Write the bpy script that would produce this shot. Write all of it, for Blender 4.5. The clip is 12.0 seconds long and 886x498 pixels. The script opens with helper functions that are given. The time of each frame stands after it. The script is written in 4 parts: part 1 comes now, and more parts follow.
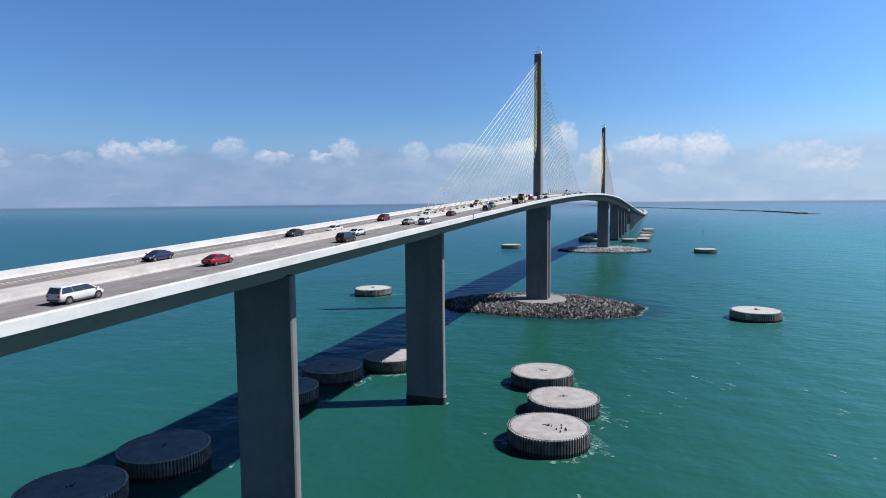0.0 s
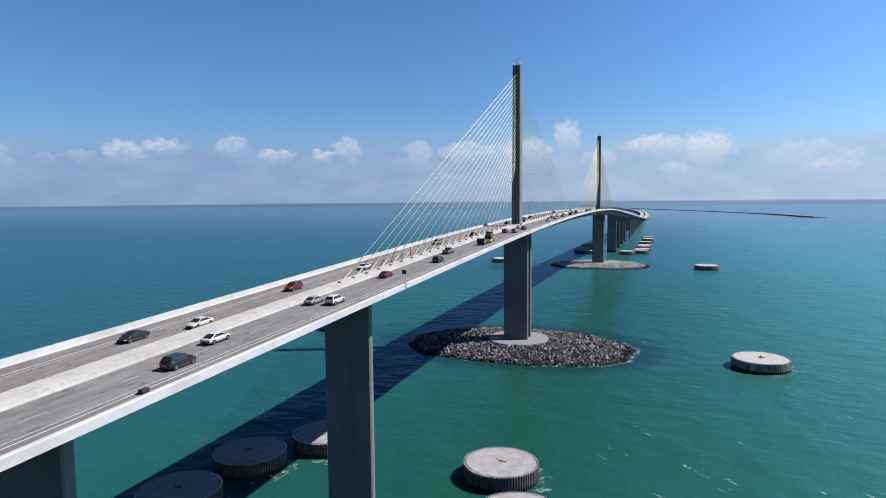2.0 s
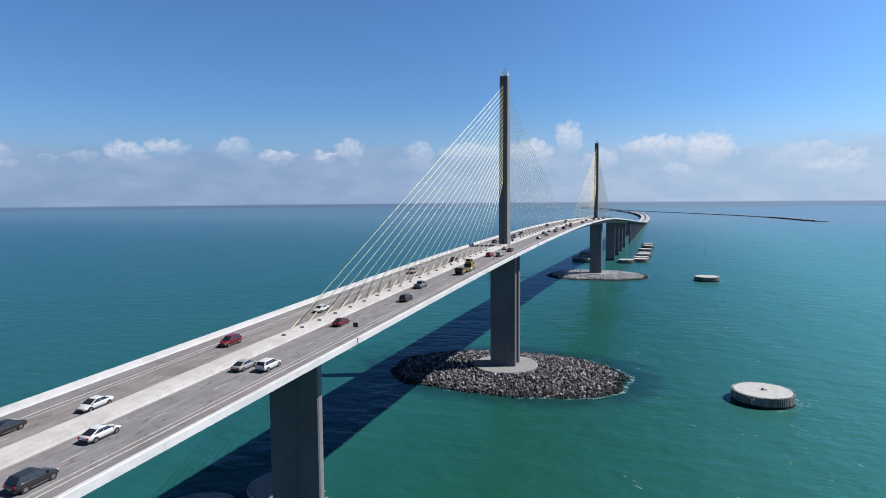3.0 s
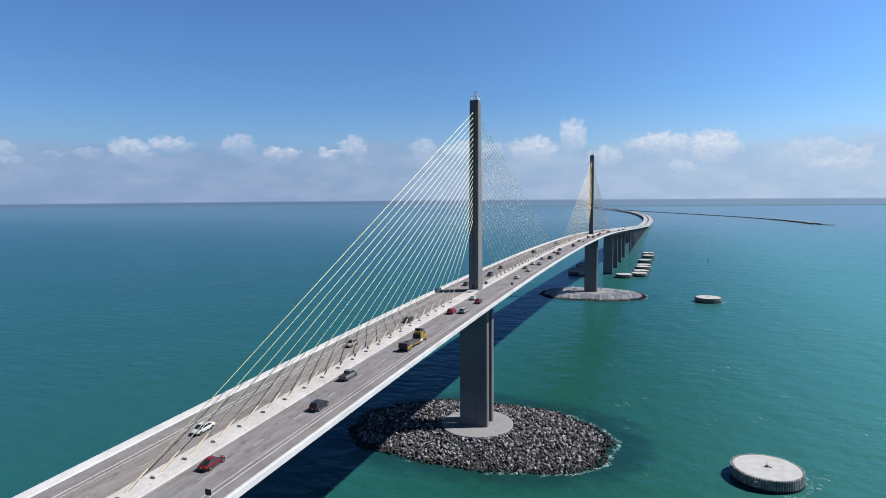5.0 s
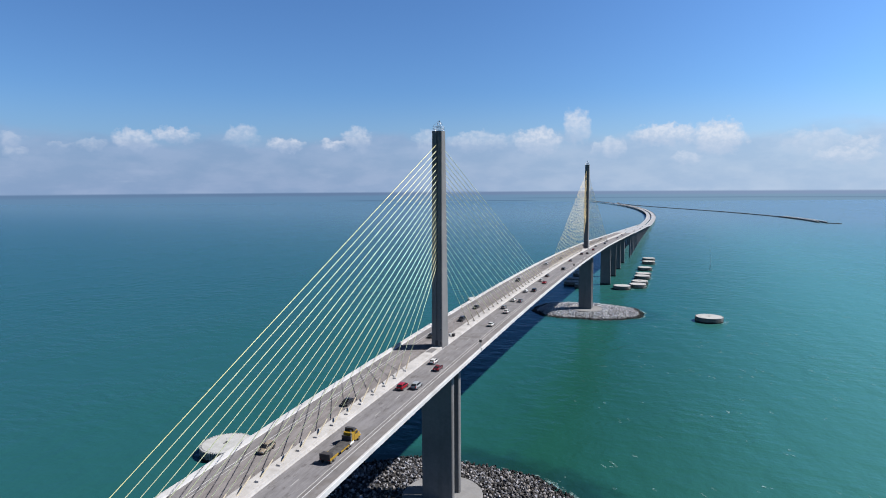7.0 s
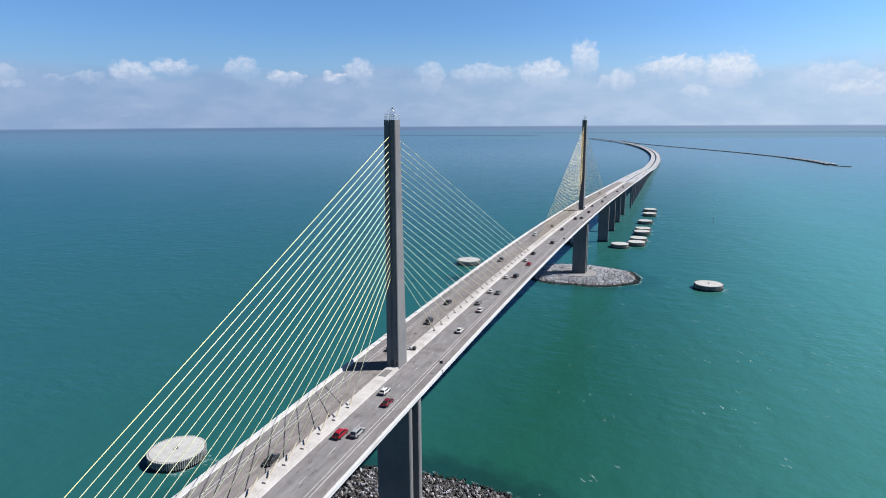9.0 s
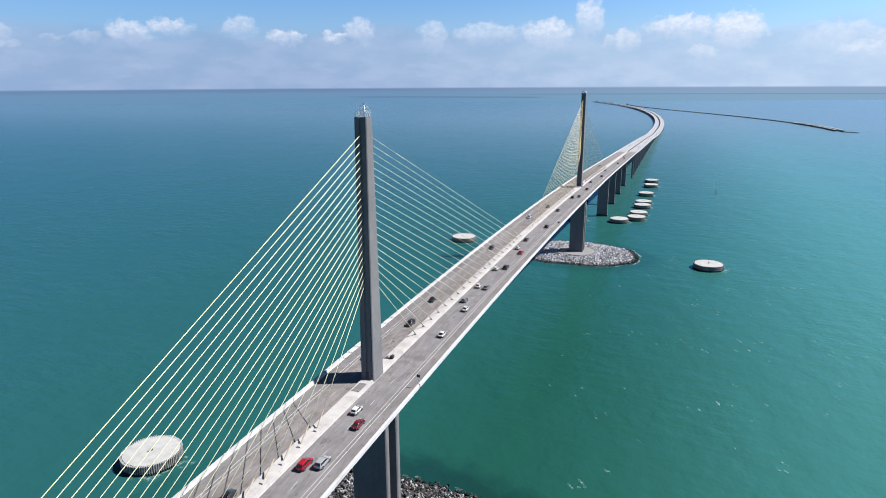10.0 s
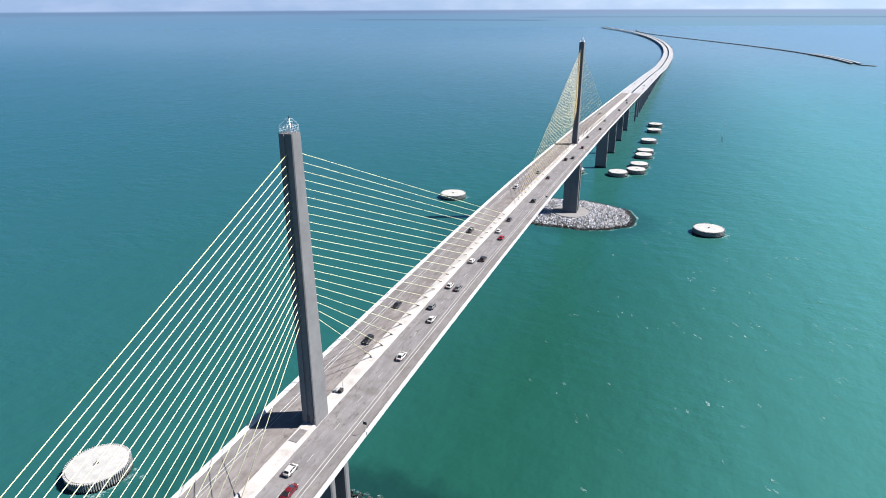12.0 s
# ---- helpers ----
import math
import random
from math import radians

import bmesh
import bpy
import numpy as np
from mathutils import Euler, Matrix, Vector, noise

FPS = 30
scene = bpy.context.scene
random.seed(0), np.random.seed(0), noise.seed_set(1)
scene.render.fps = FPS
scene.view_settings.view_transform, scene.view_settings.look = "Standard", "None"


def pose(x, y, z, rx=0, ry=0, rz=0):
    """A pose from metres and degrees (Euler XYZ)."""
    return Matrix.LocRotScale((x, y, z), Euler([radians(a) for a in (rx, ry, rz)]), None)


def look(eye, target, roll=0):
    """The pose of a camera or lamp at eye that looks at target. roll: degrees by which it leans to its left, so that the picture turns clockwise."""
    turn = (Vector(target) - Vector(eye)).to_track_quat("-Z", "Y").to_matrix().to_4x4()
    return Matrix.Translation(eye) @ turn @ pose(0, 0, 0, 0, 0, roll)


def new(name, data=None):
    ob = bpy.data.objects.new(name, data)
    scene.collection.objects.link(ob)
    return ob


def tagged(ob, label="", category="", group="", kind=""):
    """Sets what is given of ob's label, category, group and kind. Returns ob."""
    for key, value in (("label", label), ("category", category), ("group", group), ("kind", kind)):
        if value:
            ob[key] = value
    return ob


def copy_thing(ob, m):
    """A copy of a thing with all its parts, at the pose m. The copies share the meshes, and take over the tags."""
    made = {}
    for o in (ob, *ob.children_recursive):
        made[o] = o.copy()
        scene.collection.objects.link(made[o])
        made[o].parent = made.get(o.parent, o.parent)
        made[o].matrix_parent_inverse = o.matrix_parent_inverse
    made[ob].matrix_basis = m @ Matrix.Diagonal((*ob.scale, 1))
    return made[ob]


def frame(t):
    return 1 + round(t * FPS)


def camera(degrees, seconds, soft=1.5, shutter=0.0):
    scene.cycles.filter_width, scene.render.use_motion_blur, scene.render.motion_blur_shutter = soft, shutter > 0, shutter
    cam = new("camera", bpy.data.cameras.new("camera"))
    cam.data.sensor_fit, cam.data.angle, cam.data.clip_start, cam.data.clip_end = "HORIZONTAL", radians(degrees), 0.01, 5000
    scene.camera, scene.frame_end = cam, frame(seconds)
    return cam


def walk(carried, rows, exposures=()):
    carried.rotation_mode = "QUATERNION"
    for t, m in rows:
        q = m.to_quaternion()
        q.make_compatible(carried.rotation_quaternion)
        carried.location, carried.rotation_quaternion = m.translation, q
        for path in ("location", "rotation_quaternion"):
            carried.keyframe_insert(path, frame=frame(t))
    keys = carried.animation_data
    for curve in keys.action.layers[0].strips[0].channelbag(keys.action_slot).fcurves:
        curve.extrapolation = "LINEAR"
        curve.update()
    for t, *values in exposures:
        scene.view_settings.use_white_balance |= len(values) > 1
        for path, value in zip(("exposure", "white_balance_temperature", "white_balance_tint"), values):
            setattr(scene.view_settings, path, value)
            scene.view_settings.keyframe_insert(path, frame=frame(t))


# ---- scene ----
cam = camera(70.6, 12.0, soft=1.0)
PATH = [
    (0, (62.515, -327.345, 56.150), (61.848, -325.466, 55.994), -0.57),
    (0.5, (63.360, -317.457, 59.347), (62.692, -315.578, 59.185), -0.56),
    (1, (64.277, -307.716, 62.681), (63.607, -305.838, 62.518), -0.54),
    (1.5, (65.246, -298.111, 66.151), (64.574, -296.234, 65.988), -0.53),
    (2, (66.251, -288.629, 69.751), (65.576, -286.753, 69.591), -0.51),
    (2.5, (67.277, -279.261, 73.478), (66.599, -277.386, 73.320), -0.50),
    (3, (68.309, -269.995, 77.326), (67.629, -268.120, 77.169), -0.48),
    (5, (72.260, -233.770, 93.782), (71.569, -231.900, 93.616), -0.43),
    (5.5, (73.154, -224.883, 98.119), (72.461, -223.015, 97.949), -0.41),
    (6, (73.995, -216.050, 102.526), (73.300, -214.183, 102.353), -0.40),
    (6.5, (74.779, -207.265, 106.990), (74.080, -205.400, 106.814), -0.39),
    (7, (75.500, -198.524, 111.499), (74.799, -196.660, 111.306), -0.37),
    (9, (77.723, -163.907, 129.713), (77.021, -162.077, 129.318), -0.32),
    (9.5, (78.114, -155.327, 134.234), (77.414, -153.510, 133.779), -0.31),
    (10, (78.445, -146.773, 138.708), (77.746, -144.969, 138.198), -0.30),
    (10.5, (78.719, -138.244, 143.117), (78.023, -136.457, 142.551), -0.29),
    (11, (78.942, -129.741, 147.443), (78.250, -127.971, 146.822), -0.27),
    (11.5, (79.123, -121.265, 151.664), (78.435, -119.512, 150.990), -0.26),
    (12, (79.269, -112.817, 155.761), (78.586, -111.082, 155.037), -0.25),
]
walk(cam, [(t, look(e, g, r)) for t, e, g, r in PATH], [(0, 1.06, 6500, 10), (2, 1.01, 6500, 10), (7, 1.02, 6530, 10), (9, 1.15, 6560, 10), (10.5, 1.36, 6620, 10.5), (12, 1.55, 6700, 11)])


# ---- light ----
SUN_TO = Vector((103.0, 44.5, 130.5)).normalized()
sun_data = bpy.data.lights.new("sun", "SUN")
sun_data.energy, sun_data.angle, sun_data.color = 5.0, radians(0.7), (1.0, 0.965, 0.925)
sun = new("sun", sun_data)
sun.matrix_world = look(SUN_TO * 900, (0, 0, 0))


class Nodes:
    """Short hand for node trees."""

    def __init__(self, tree):
        self.tree = tree
        tree.nodes.clear()

    def add(self, kind, **props):
        n = self.tree.nodes.new(kind)
        for k, v in props.items():
            if k == "op":
                n.operation = v
            elif k == "sky":
                n.sky_type = v
            elif k == "blend":
                n.blend_type = v
            elif k == "interp":
                n.interpolation_type = v
        return n

    def link(self, a, b):
        self.tree.links.new(a, b)

    def put(self, socket, v):
        if isinstance(v, bpy.types.NodeSocket):
            self.link(v, socket)
        else:
            socket.default_value = v

    def math(self, op, a, b=0.0, c=0.0, clamp=False):
        n = self.add("ShaderNodeMath", op=op)
        n.use_clamp = clamp
        for s, v in zip(n.inputs, (a, b, c)):
            self.put(s, v)
        return n.outputs[0]

    def mix(self, f, a, b, blend="MIX"):
        n = self.add("ShaderNodeMix", blend=blend)
        n.data_type = "RGBA"
        self.put(n.inputs[0], f)
        self.put(n.inputs[6], a if isinstance(a, bpy.types.NodeSocket) else (*a, 1))
        self.put(n.inputs[7], b if isinstance(b, bpy.types.NodeSocket) else (*b, 1))
        return n.outputs[2]

    def ramp(self, v, lo, hi, a=0.0, b=1.0):
        n = self.add("ShaderNodeMapRange", interp="SMOOTHSTEP")
        for s, x in zip(n.inputs[:5], (v, lo, hi, a, b)):
            self.put(s, x)
        return n.outputs[0]

    def noise(self, vec, scale, detail=3.0, rough=0.55, stretch=None):
        if stretch:
            m = self.add("ShaderNodeMapping")
            self.put(m.inputs[0], vec)
            m.inputs[3].default_value = stretch
            vec = m.outputs[0]
        n = self.add("ShaderNodeTexNoise")
        self.put(n.inputs["Vector"], vec)
        n.inputs["Scale"].default_value, n.inputs["Detail"].default_value, n.inputs["Roughness"].default_value = scale, detail, rough
        return n.outputs[0]


# sky: blue above, a bank of small cumulus low over the horizon, and the sea going on below it
CLOUDS = [
    (-54.8, 3.8, 0.8, 0.6, 0.35), (-54.6, 3.1, 0.8, 0.35, 0.35), (-51.6, 3.7, 0.8, 0.25, 0.22), (-49.6, 3.7, 1.1, 0.4, 0.32), (-46.5, 4.15, 1.45, 0.75, 0.75),
    (-43.5, 4.6, 1.6, 0.55, 0.80), (-38.2, 4.7, 1.3, 0.75, 0.55), (-34.5, 4.0, 1.4, 0.5, 0.85), (-30.4, 4.0, 1.1, 0.42, 0.85), (-28.2, 4.45, 1.1, 0.95, 0.60),
    (-22.0, 4.1, 1.0, 1.1, 0.45), (-17.3, 4.3, 2.6, 0.7, 0.50), (-12.1, 4.2, 1.9, 0.95, 0.85), (-8.6, 5.4, 1.0, 1.2, 0.72), (-7.0, 3.5, 0.5, 0.5, 0.40),
    (-5.5, 3.5, 1.0, 0.8, 0.55), (-1.1, 4.5, 2.6, 0.75, 0.85), (3.0, 4.1, 1.8, 1.15, 0.92), (0.4, 2.5, 1.1, 0.45, 0.40), (10.0, 3.6, 2.3, 0.8, 0.36),
    (11.9, 2.4, 2.1, 0.55, 0.55), (12.9, 3.2, 1.2, 0.5, 0.45),
]
world = bpy.data.worlds.new("world")
world.use_nodes = True
scene.world = world
N = Nodes(world.node_tree)
tc = N.add("ShaderNodeTexCoord")
sep = N.add("ShaderNodeSeparateXYZ")
N.link(tc.outputs["Generated"], sep.inputs[0])
az = N.math("MULTIPLY", N.math("ARCTAN2", sep.outputs[0], sep.outputs[1]), 57.2958)
el = N.math("MULTIPLY", N.math("ARCSINE", sep.outputs[2]), 57.2958)
flat = N.add("ShaderNodeCombineXYZ")
N.link(az, flat.inputs[0])
N.link(el, flat.inputs[1])
# degrees away from the sun along the horizon
flat_sun = Vector((SUN_TO.x, SUN_TO.y)).normalized()
run = N.math("SQRT", N.math("ADD", N.math("MULTIPLY", sep.outputs[0], sep.outputs[0]), N.math("ADD", N.math("MULTIPLY", sep.outputs[1], sep.outputs[1]), 1e-6)))
toward = N.math("DIVIDE", N.math("ADD", N.math("MULTIPLY", sep.outputs[0], flat_sun.x), N.math("MULTIPLY", sep.outputs[1], flat_sun.y)), run)
away = N.math("MULTIPLY", N.math("ARCCOSINE", toward), 57.2958)
sky = N.add("ShaderNodeTexSky", sky="NISHITA")
sky.sun_disc = False
sky.sun_elevation = math.asin(SUN_TO.z)
sky.sun_rotation = math.atan2(SUN_TO.x, SUN_TO.y)
sky.air_density, sky.dust_density, sky.ozone_density = 1.0, 0.6, 3.0
SKY_STRENGTH = 0.0505
base = N.mix(1.0, sky.outputs[0], (0.55, 0.84, 1.20), "MULTIPLY")
deep = N.math("MULTIPLY", N.ramp(el, 16.0, 55.0, 1.0, 0.14), N.ramp(away, 26.0, 91.0, 1.45, 1.0))
grey = N.add("ShaderNodeCombineXYZ")
for k in range(3):
    N.link(deep, grey.inputs[k])
base = N.mix(1.0, base, grey.outputs[0], "MULTIPLY")
haze = N.ramp(el, -1.0, 9.0, 0.85, 0.0)
base = N.mix(haze, base, N.mix(N.ramp(away, 116.0, 41.0), (2.55, 3.75, 5.9), (5.0, 6.4, 8.2)))
side = N.ramp(away, 106.0, 54.0)
# the hazy bank under the clouds, with an uneven upper edge
wob = N.noise(flat.outputs[0], 0.16, 4.0, 0.55, (0.6, 1.5, 1.0))
bank = N.ramp(N.math("ADD", el, N.math("MULTIPLY", N.math("SUBTRACT", wob, 0.5), 4.5)), 3.6, 5.0, 0.70, 0.0)
lump = N.ramp(N.noise(flat.outputs[0], 0.33, 4.0, 0.55, (0.7, 1.6, 1.0)), 0.35, 0.68)
base = N.mix(bank, base, N.mix(side, N.mix(lump, (2.35, 3.45, 5.5), (3.1, 4.05, 6.1)), N.mix(lump, (3.6, 4.9, 7.0), (4.6, 5.7, 7.5))))
# cumulus: billowing lit tops that melt away downwards into the bank
b1 = N.math("SUBTRACT", N.noise(flat.outputs[0], 0.7, 3.5, 0.55), 0.5)
b2 = N.math("SUBTRACT", N.noise(flat.outputs[0], 1.1, 3.5, 0.58, (1.0, 1.3, 1.0)), 0.5)
caz = N.math("ADD", az, N.math("MULTIPLY", b1, 2.0))
cel = N.math("ADD", el, N.math("MULTIPLY", b2, 1.5))
ragged = N.math("MULTIPLY", N.math("SUBTRACT", N.noise(flat.outputs[0], 1.5, 4.5, 0.55), 0.5), 1.3)
billow = N.ramp(N.noise(flat.outputs[0], 1.9, 4.0, 0.55, (1.0, 1.2, 1.0)), 0.36, 0.62, 0.45, 1.0)
cover = glow = None
for a0, e0, w0, h0, s0 in CLOUDS:
    u = N.math("DIVIDE", N.math("SUBTRACT", caz, a0), w0 * 1.15)
    v = N.math("DIVIDE", N.math("SUBTRACT", cel, e0 - 0.1), h0 * 1.3)
    m = N.math("SUBTRACT", N.math("ADD", ragged, 1.15), N.math("ADD", N.math("MULTIPLY", u, u), N.math("MULTIPLY", v, v)))
    m = N.math("MULTIPLY", N.ramp(m, -0.15, 0.85), s0)
    g = N.math("MULTIPLY", N.ramp(v, -0.75, 0.55), m)
    cover = m if cover is None else N.math("MAXIMUM", cover, m)
    glow = g if glow is None else N.math("MAXIMUM", glow, g)
base = N.mix(N.math("MULTIPLY", cover, 0.72), base, N.mix(side, (3.7, 4.75, 6.7), (4.9, 5.9, 7.6)))
base = N.mix(N.math("MULTIPLY", N.math("MULTIPLY", glow, billow), 0.88), base, N.mix(side, (6.4, 7.0, 8.2), (7.4, 7.9, 8.8)))
wisp = N.math("MULTIPLY", N.ramp(N.noise(flat.outputs[0], 0.5, 4.0, 0.6, (0.45, 2.2, 1.0)), 0.52, 0.75), N.ramp(el, 4.0, 1.6, 0.0, 0.30))
base = N.mix(wisp, base, N.mix(side, (3.6, 4.6, 6.5), (4.8, 6.0, 7.8)))
sea = N.mix(N.ramp(el, -1.9, -0.65), (1.10, 2.45, 4.00), (1.30, 2.45, 4.05))
sea = N.mix(N.ramp(az, -30.0, 10.0), sea, N.mix(1.0, sea, (1.55, 1.32, 1.15), "MULTIPLY"))
# a hazy low coast under the horizon, and two nearer spits of land
ragged_shore = N.math("MULTIPLY", N.noise(flat.outputs[0], 0.30, 3.0, 0.55, (1.0, 0.0, 1.0)), 0.22)
coast = N.math("MULTIPLY", N.ramp(N.math("ADD", el, ragged_shore), -0.62, -0.36), N.ramp(az, -58.0, -18.0, 0.45, 0.85))
sea = N.mix(coast, sea, N.mix(side, (1.18, 1.85, 3.28), (2.3, 3.1, 4.8)))
for e0, slope, a0, a1, thick, dark in ((-1.08, -0.006, -31.0, -11.5, 0.045, 0.55), (-0.95, 0.003, -16.0, 30.0, 0.04, 0.35)):
    mid = N.math("ADD", N.math("ADD", e0, N.math("MULTIPLY", N.math("SUBTRACT", az, a0), slope)), N.math("MULTIPLY", ragged_shore, 0.25))
    line = N.ramp(N.math("ABSOLUTE", N.math("SUBTRACT", el, mid)), thick * 0.5, thick * 1.6, dark, 0.0)
    line = N.math("MULTIPLY", line, N.math("MULTIPLY", N.ramp(az, a0, a0 + 4.0), N.ramp(az, a1 - 2.0, a1, 1.0, 0.0)))
    sea = N.mix(line, sea, (0.75, 1.45, 2.5))
base = N.mix(N.ramp(el, -0.41, -0.23), sea, base)
back = N.add("ShaderNodeBackground")
N.link(base, back.inputs[0])
back.inputs[1].default_value = SKY_STRENGTH
wout = N.add("ShaderNodeOutputWorld")
N.link(back.outputs[0], wout.inputs[0])


# ---- materials ----
def material(name, rgb, rough=0.7, metal=0.0, vary=0.12, scale=0.5, fine=4.0, bump=0.0, bump_scale=6.0, stretch=None, stain=None, stain_amount=0.0,
             stain_scale=0.12, stain_stretch=None, pieces=None, spread=1.0, spec=0.12, coat=0.0, blot=None):
    """A surface with variation at two scales, stains and fine relief; pieces: 'object' or 'island' shifts each piece's tone."""
    m = bpy.data.materials.new(name)
    m.use_nodes = True
    n = Nodes(m.node_tree)
    co = n.add("ShaderNodeTexCoord").outputs["Object"]
    dark = tuple(c * (1 - 1.6 * vary) for c in rgb)
    light = tuple(min(1, c * (1 + 1.2 * vary)) for c in rgb)
    big = n.noise(co, scale, 4.0, 0.6, stretch)
    small = n.noise(co, fine, 3.0, 0.6, stretch)
    f = n.math("ADD", n.math("MULTIPLY", big, 0.65), n.math("MULTIPLY", small, 0.35))
    col = n.mix(n.ramp(f, 0.3, 0.7), dark, light)
    if stain:
        s = n.noise(co, stain_scale, 5.0, 0.65, stain_stretch)
        col = n.mix(n.ramp(s, 0.48, 0.72, 0.0, stain_amount), col, stain)
    if blot:
        rgb2, amount, size, pull = blot
        s = n.noise(co, size, 5.0, 0.7, pull)
        col = n.mix(n.ramp(s, 0.56, 0.68, 0.0, amount), col, rgb2)
        col = n.mix(n.ramp(s, 0.42, 0.32, 0.0, amount * 0.6), col, light)
    if pieces:
        rnd = n.add("ShaderNodeObjectInfo").outputs["Random"] if pieces == "object" else n.add("ShaderNodeNewGeometry").outputs["Random Per Island"]
        tone = n.math("ADD", max(0.22, 1.0 - 0.65 * spread), n.math("MULTIPLY", n.math("POWER", rnd, 2.0), 2.0 * spread))
        warm = n.mix(n.math("FRACT", n.math("MULTIPLY", rnd, 7.3)), (0.92, 0.97, 1.06), (1.08, 1.0, 0.9))
        hsv = n.add("ShaderNodeHueSaturation")
        n.link(n.mix(1.0, col, warm, "MULTIPLY"), hsv.inputs["Color"])
        n.link(tone, hsv.inputs["Value"])
        col = hsv.outputs[0]
    b = n.add("ShaderNodeBsdfPrincipled")
    n.link(col, b.inputs["Base Color"])
    n.put(b.inputs["Roughness"], n.ramp(small, 0.2, 0.8, max(0.02, rough - 0.08), min(1.0, rough + 0.08)))
    b.inputs["Metallic"].default_value = metal
    b.inputs["Specular IOR Level"].default_value = spec
    b.inputs["Coat Weight"].default_value = coat
    if bump:
        bp = n.add("ShaderNodeBump")
        bp.inputs["Strength"].default_value, bp.inputs["Distance"].default_value = bump, 0.05
        n.link(n.noise(co, bump_scale, 4.0, 0.6), bp.inputs["Height"])
        n.link(bp.outputs[0], b.inputs["Normal"])
    o = n.add("ShaderNodeOutputMaterial")
    n.link(b.outputs[0], o.inputs[0])
    return m


PARAPET = material("whitened concrete", (0.325, 0.325, 0.330), 0.85, vary=0.07, scale=0.15, fine=1.5, stain=(0.215, 0.202, 0.189), stain_amount=0.45, stain_scale=0.35, stain_stretch=(1, 0.4, 1))
MEDIAN = material("bleached median concrete", (0.295, 0.287, 0.283), 0.9, vary=0.10, scale=0.2, fine=2.0, stain=(0.194, 0.181, 0.168), stain_amount=0.5, stain_scale=0.25, blot=((0.17, 0.16, 0.15), 0.5, 1.1, (1.0, 0.6, 1)))
PIER = material("weathered pier concrete", (0.113, 0.113, 0.116), 0.85, vary=0.12, scale=0.06, fine=0.9, bump=0.15, stain=(0.077, 0.074, 0.071), stain_amount=0.6, stain_scale=0.16, stain_stretch=(1, 1, 0.12))
GIRDER = material("girder concrete", (0.138, 0.135, 0.130), 0.85, vary=0.10, scale=0.1, fine=1.0, stain=(0.092, 0.092, 0.089), stain_amount=0.5, stain_scale=0.2)
ROAD = material("worn concrete roadway", (0.130, 0.126, 0.133), 0.9, vary=0.16, scale=0.5, fine=3.0, stretch=(1.5, 0.22, 1), stain=(0.084, 0.079, 0.075), stain_amount=0.6, stain_scale=0.16, stain_stretch=(0.5, 1.0, 1), blot=((0.060, 0.056, 0.056), 0.75, 0.9, (1.0, 0.35, 1)))
ROAD_WARM = material("worn brownish concrete roadway", (0.136, 0.126, 0.127), 0.9, vary=0.18, scale=0.5, fine=3.0, stretch=(1.5, 0.22, 1), stain=(0.085, 0.075, 0.071), stain_amount=0.6, stain_scale=0.16, stain_stretch=(0.5, 1.0, 1), blot=((0.060, 0.056, 0.056), 0.75, 0.9, (1.0, 0.35, 1)))
SHOULDER = material("shoulder concrete", (0.124, 0.119, 0.124), 0.9, vary=0.14, scale=0.4, fine=2.0, stretch=(1.0, 0.2, 1), stain=(0.087, 0.079, 0.074), stain_amount=0.6, stain_scale=0.3, blot=((0.07, 0.064, 0.06), 0.7, 1.0, (1.0, 0.4, 1)))
PAINT = material("white road paint", (0.255, 0.253, 0.252), 0.7, vary=0.15, scale=1.0, fine=6.0, stain=(0.204, 0.194, 0.184), stain_amount=0.5, stain_scale=0.6)
STAY = material("pale yellow stay sheath", (0.47, 0.49, 0.32), 0.45, vary=0.06, scale=0.2, fine=1.0)
STAY_YELLOW = material("yellow stay sheath", (0.52, 0.50, 0.27), 0.45, vary=0.06, scale=0.2, fine=1.0)
STAY_GOLD = material("golden stay sheath", (0.52, 0.42, 0.22), 0.45, vary=0.06, scale=0.2, fine=1.0)
STEEL = material("galvanised steel", (0.55, 0.56, 0.57), 0.45, metal=0.8, vary=0.1, scale=2.0, fine=9.0)
DARK = material("dark painted steel", (0.05, 0.05, 0.055), 0.5, vary=0.15, scale=2.0, fine=9.0)
CAP = material("dolphin cap concrete", (0.222, 0.214, 0.220), 0.9, vary=0.14, scale=0.3, fine=2.2, bump=0.2, stain=(0.150, 0.138, 0.136), stain_amount=0.7, stain_scale=0.22, blot=((0.10, 0.095, 0.095), 0.7, 0.7, (1.0, 1.0, 1)))
PALE_CAP = material("pale dolphin cap", (0.268, 0.272, 0.272), 0.9, vary=0.10, scale=0.3, fine=2.2, bump=0.2, stain=(0.20, 0.195, 0.19), stain_amount=0.4, stain_scale=0.22)
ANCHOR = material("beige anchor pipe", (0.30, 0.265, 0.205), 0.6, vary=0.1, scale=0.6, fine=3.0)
# lighter than PILE: haze over the far dolphins put into the colour
PALE_PILE = material("haze-paled sheet pile", (0.190, 0.194, 0.186), 0.8, vary=0.3, scale=0.6, fine=4.0, stain=(0.10, 0.09, 0.08), stain_amount=0.5, stain_scale=0.9, stain_stretch=(1, 1, 0.2))
PILE = material("weathered sheet pile", (0.095, 0.092, 0.092), 0.8, vary=0.3, scale=0.6, fine=4.0, stain=(0.075, 0.062, 0.052), stain_amount=0.5, stain_scale=0.9, stain_stretch=(1, 1, 0.2))
ROCK = material("riprap stone", (0.098, 0.097, 0.103), 0.9, vary=0.25, scale=0.6, fine=3.0, bump=0.5, bump_scale=2.0, pieces="object", spread=1.25)
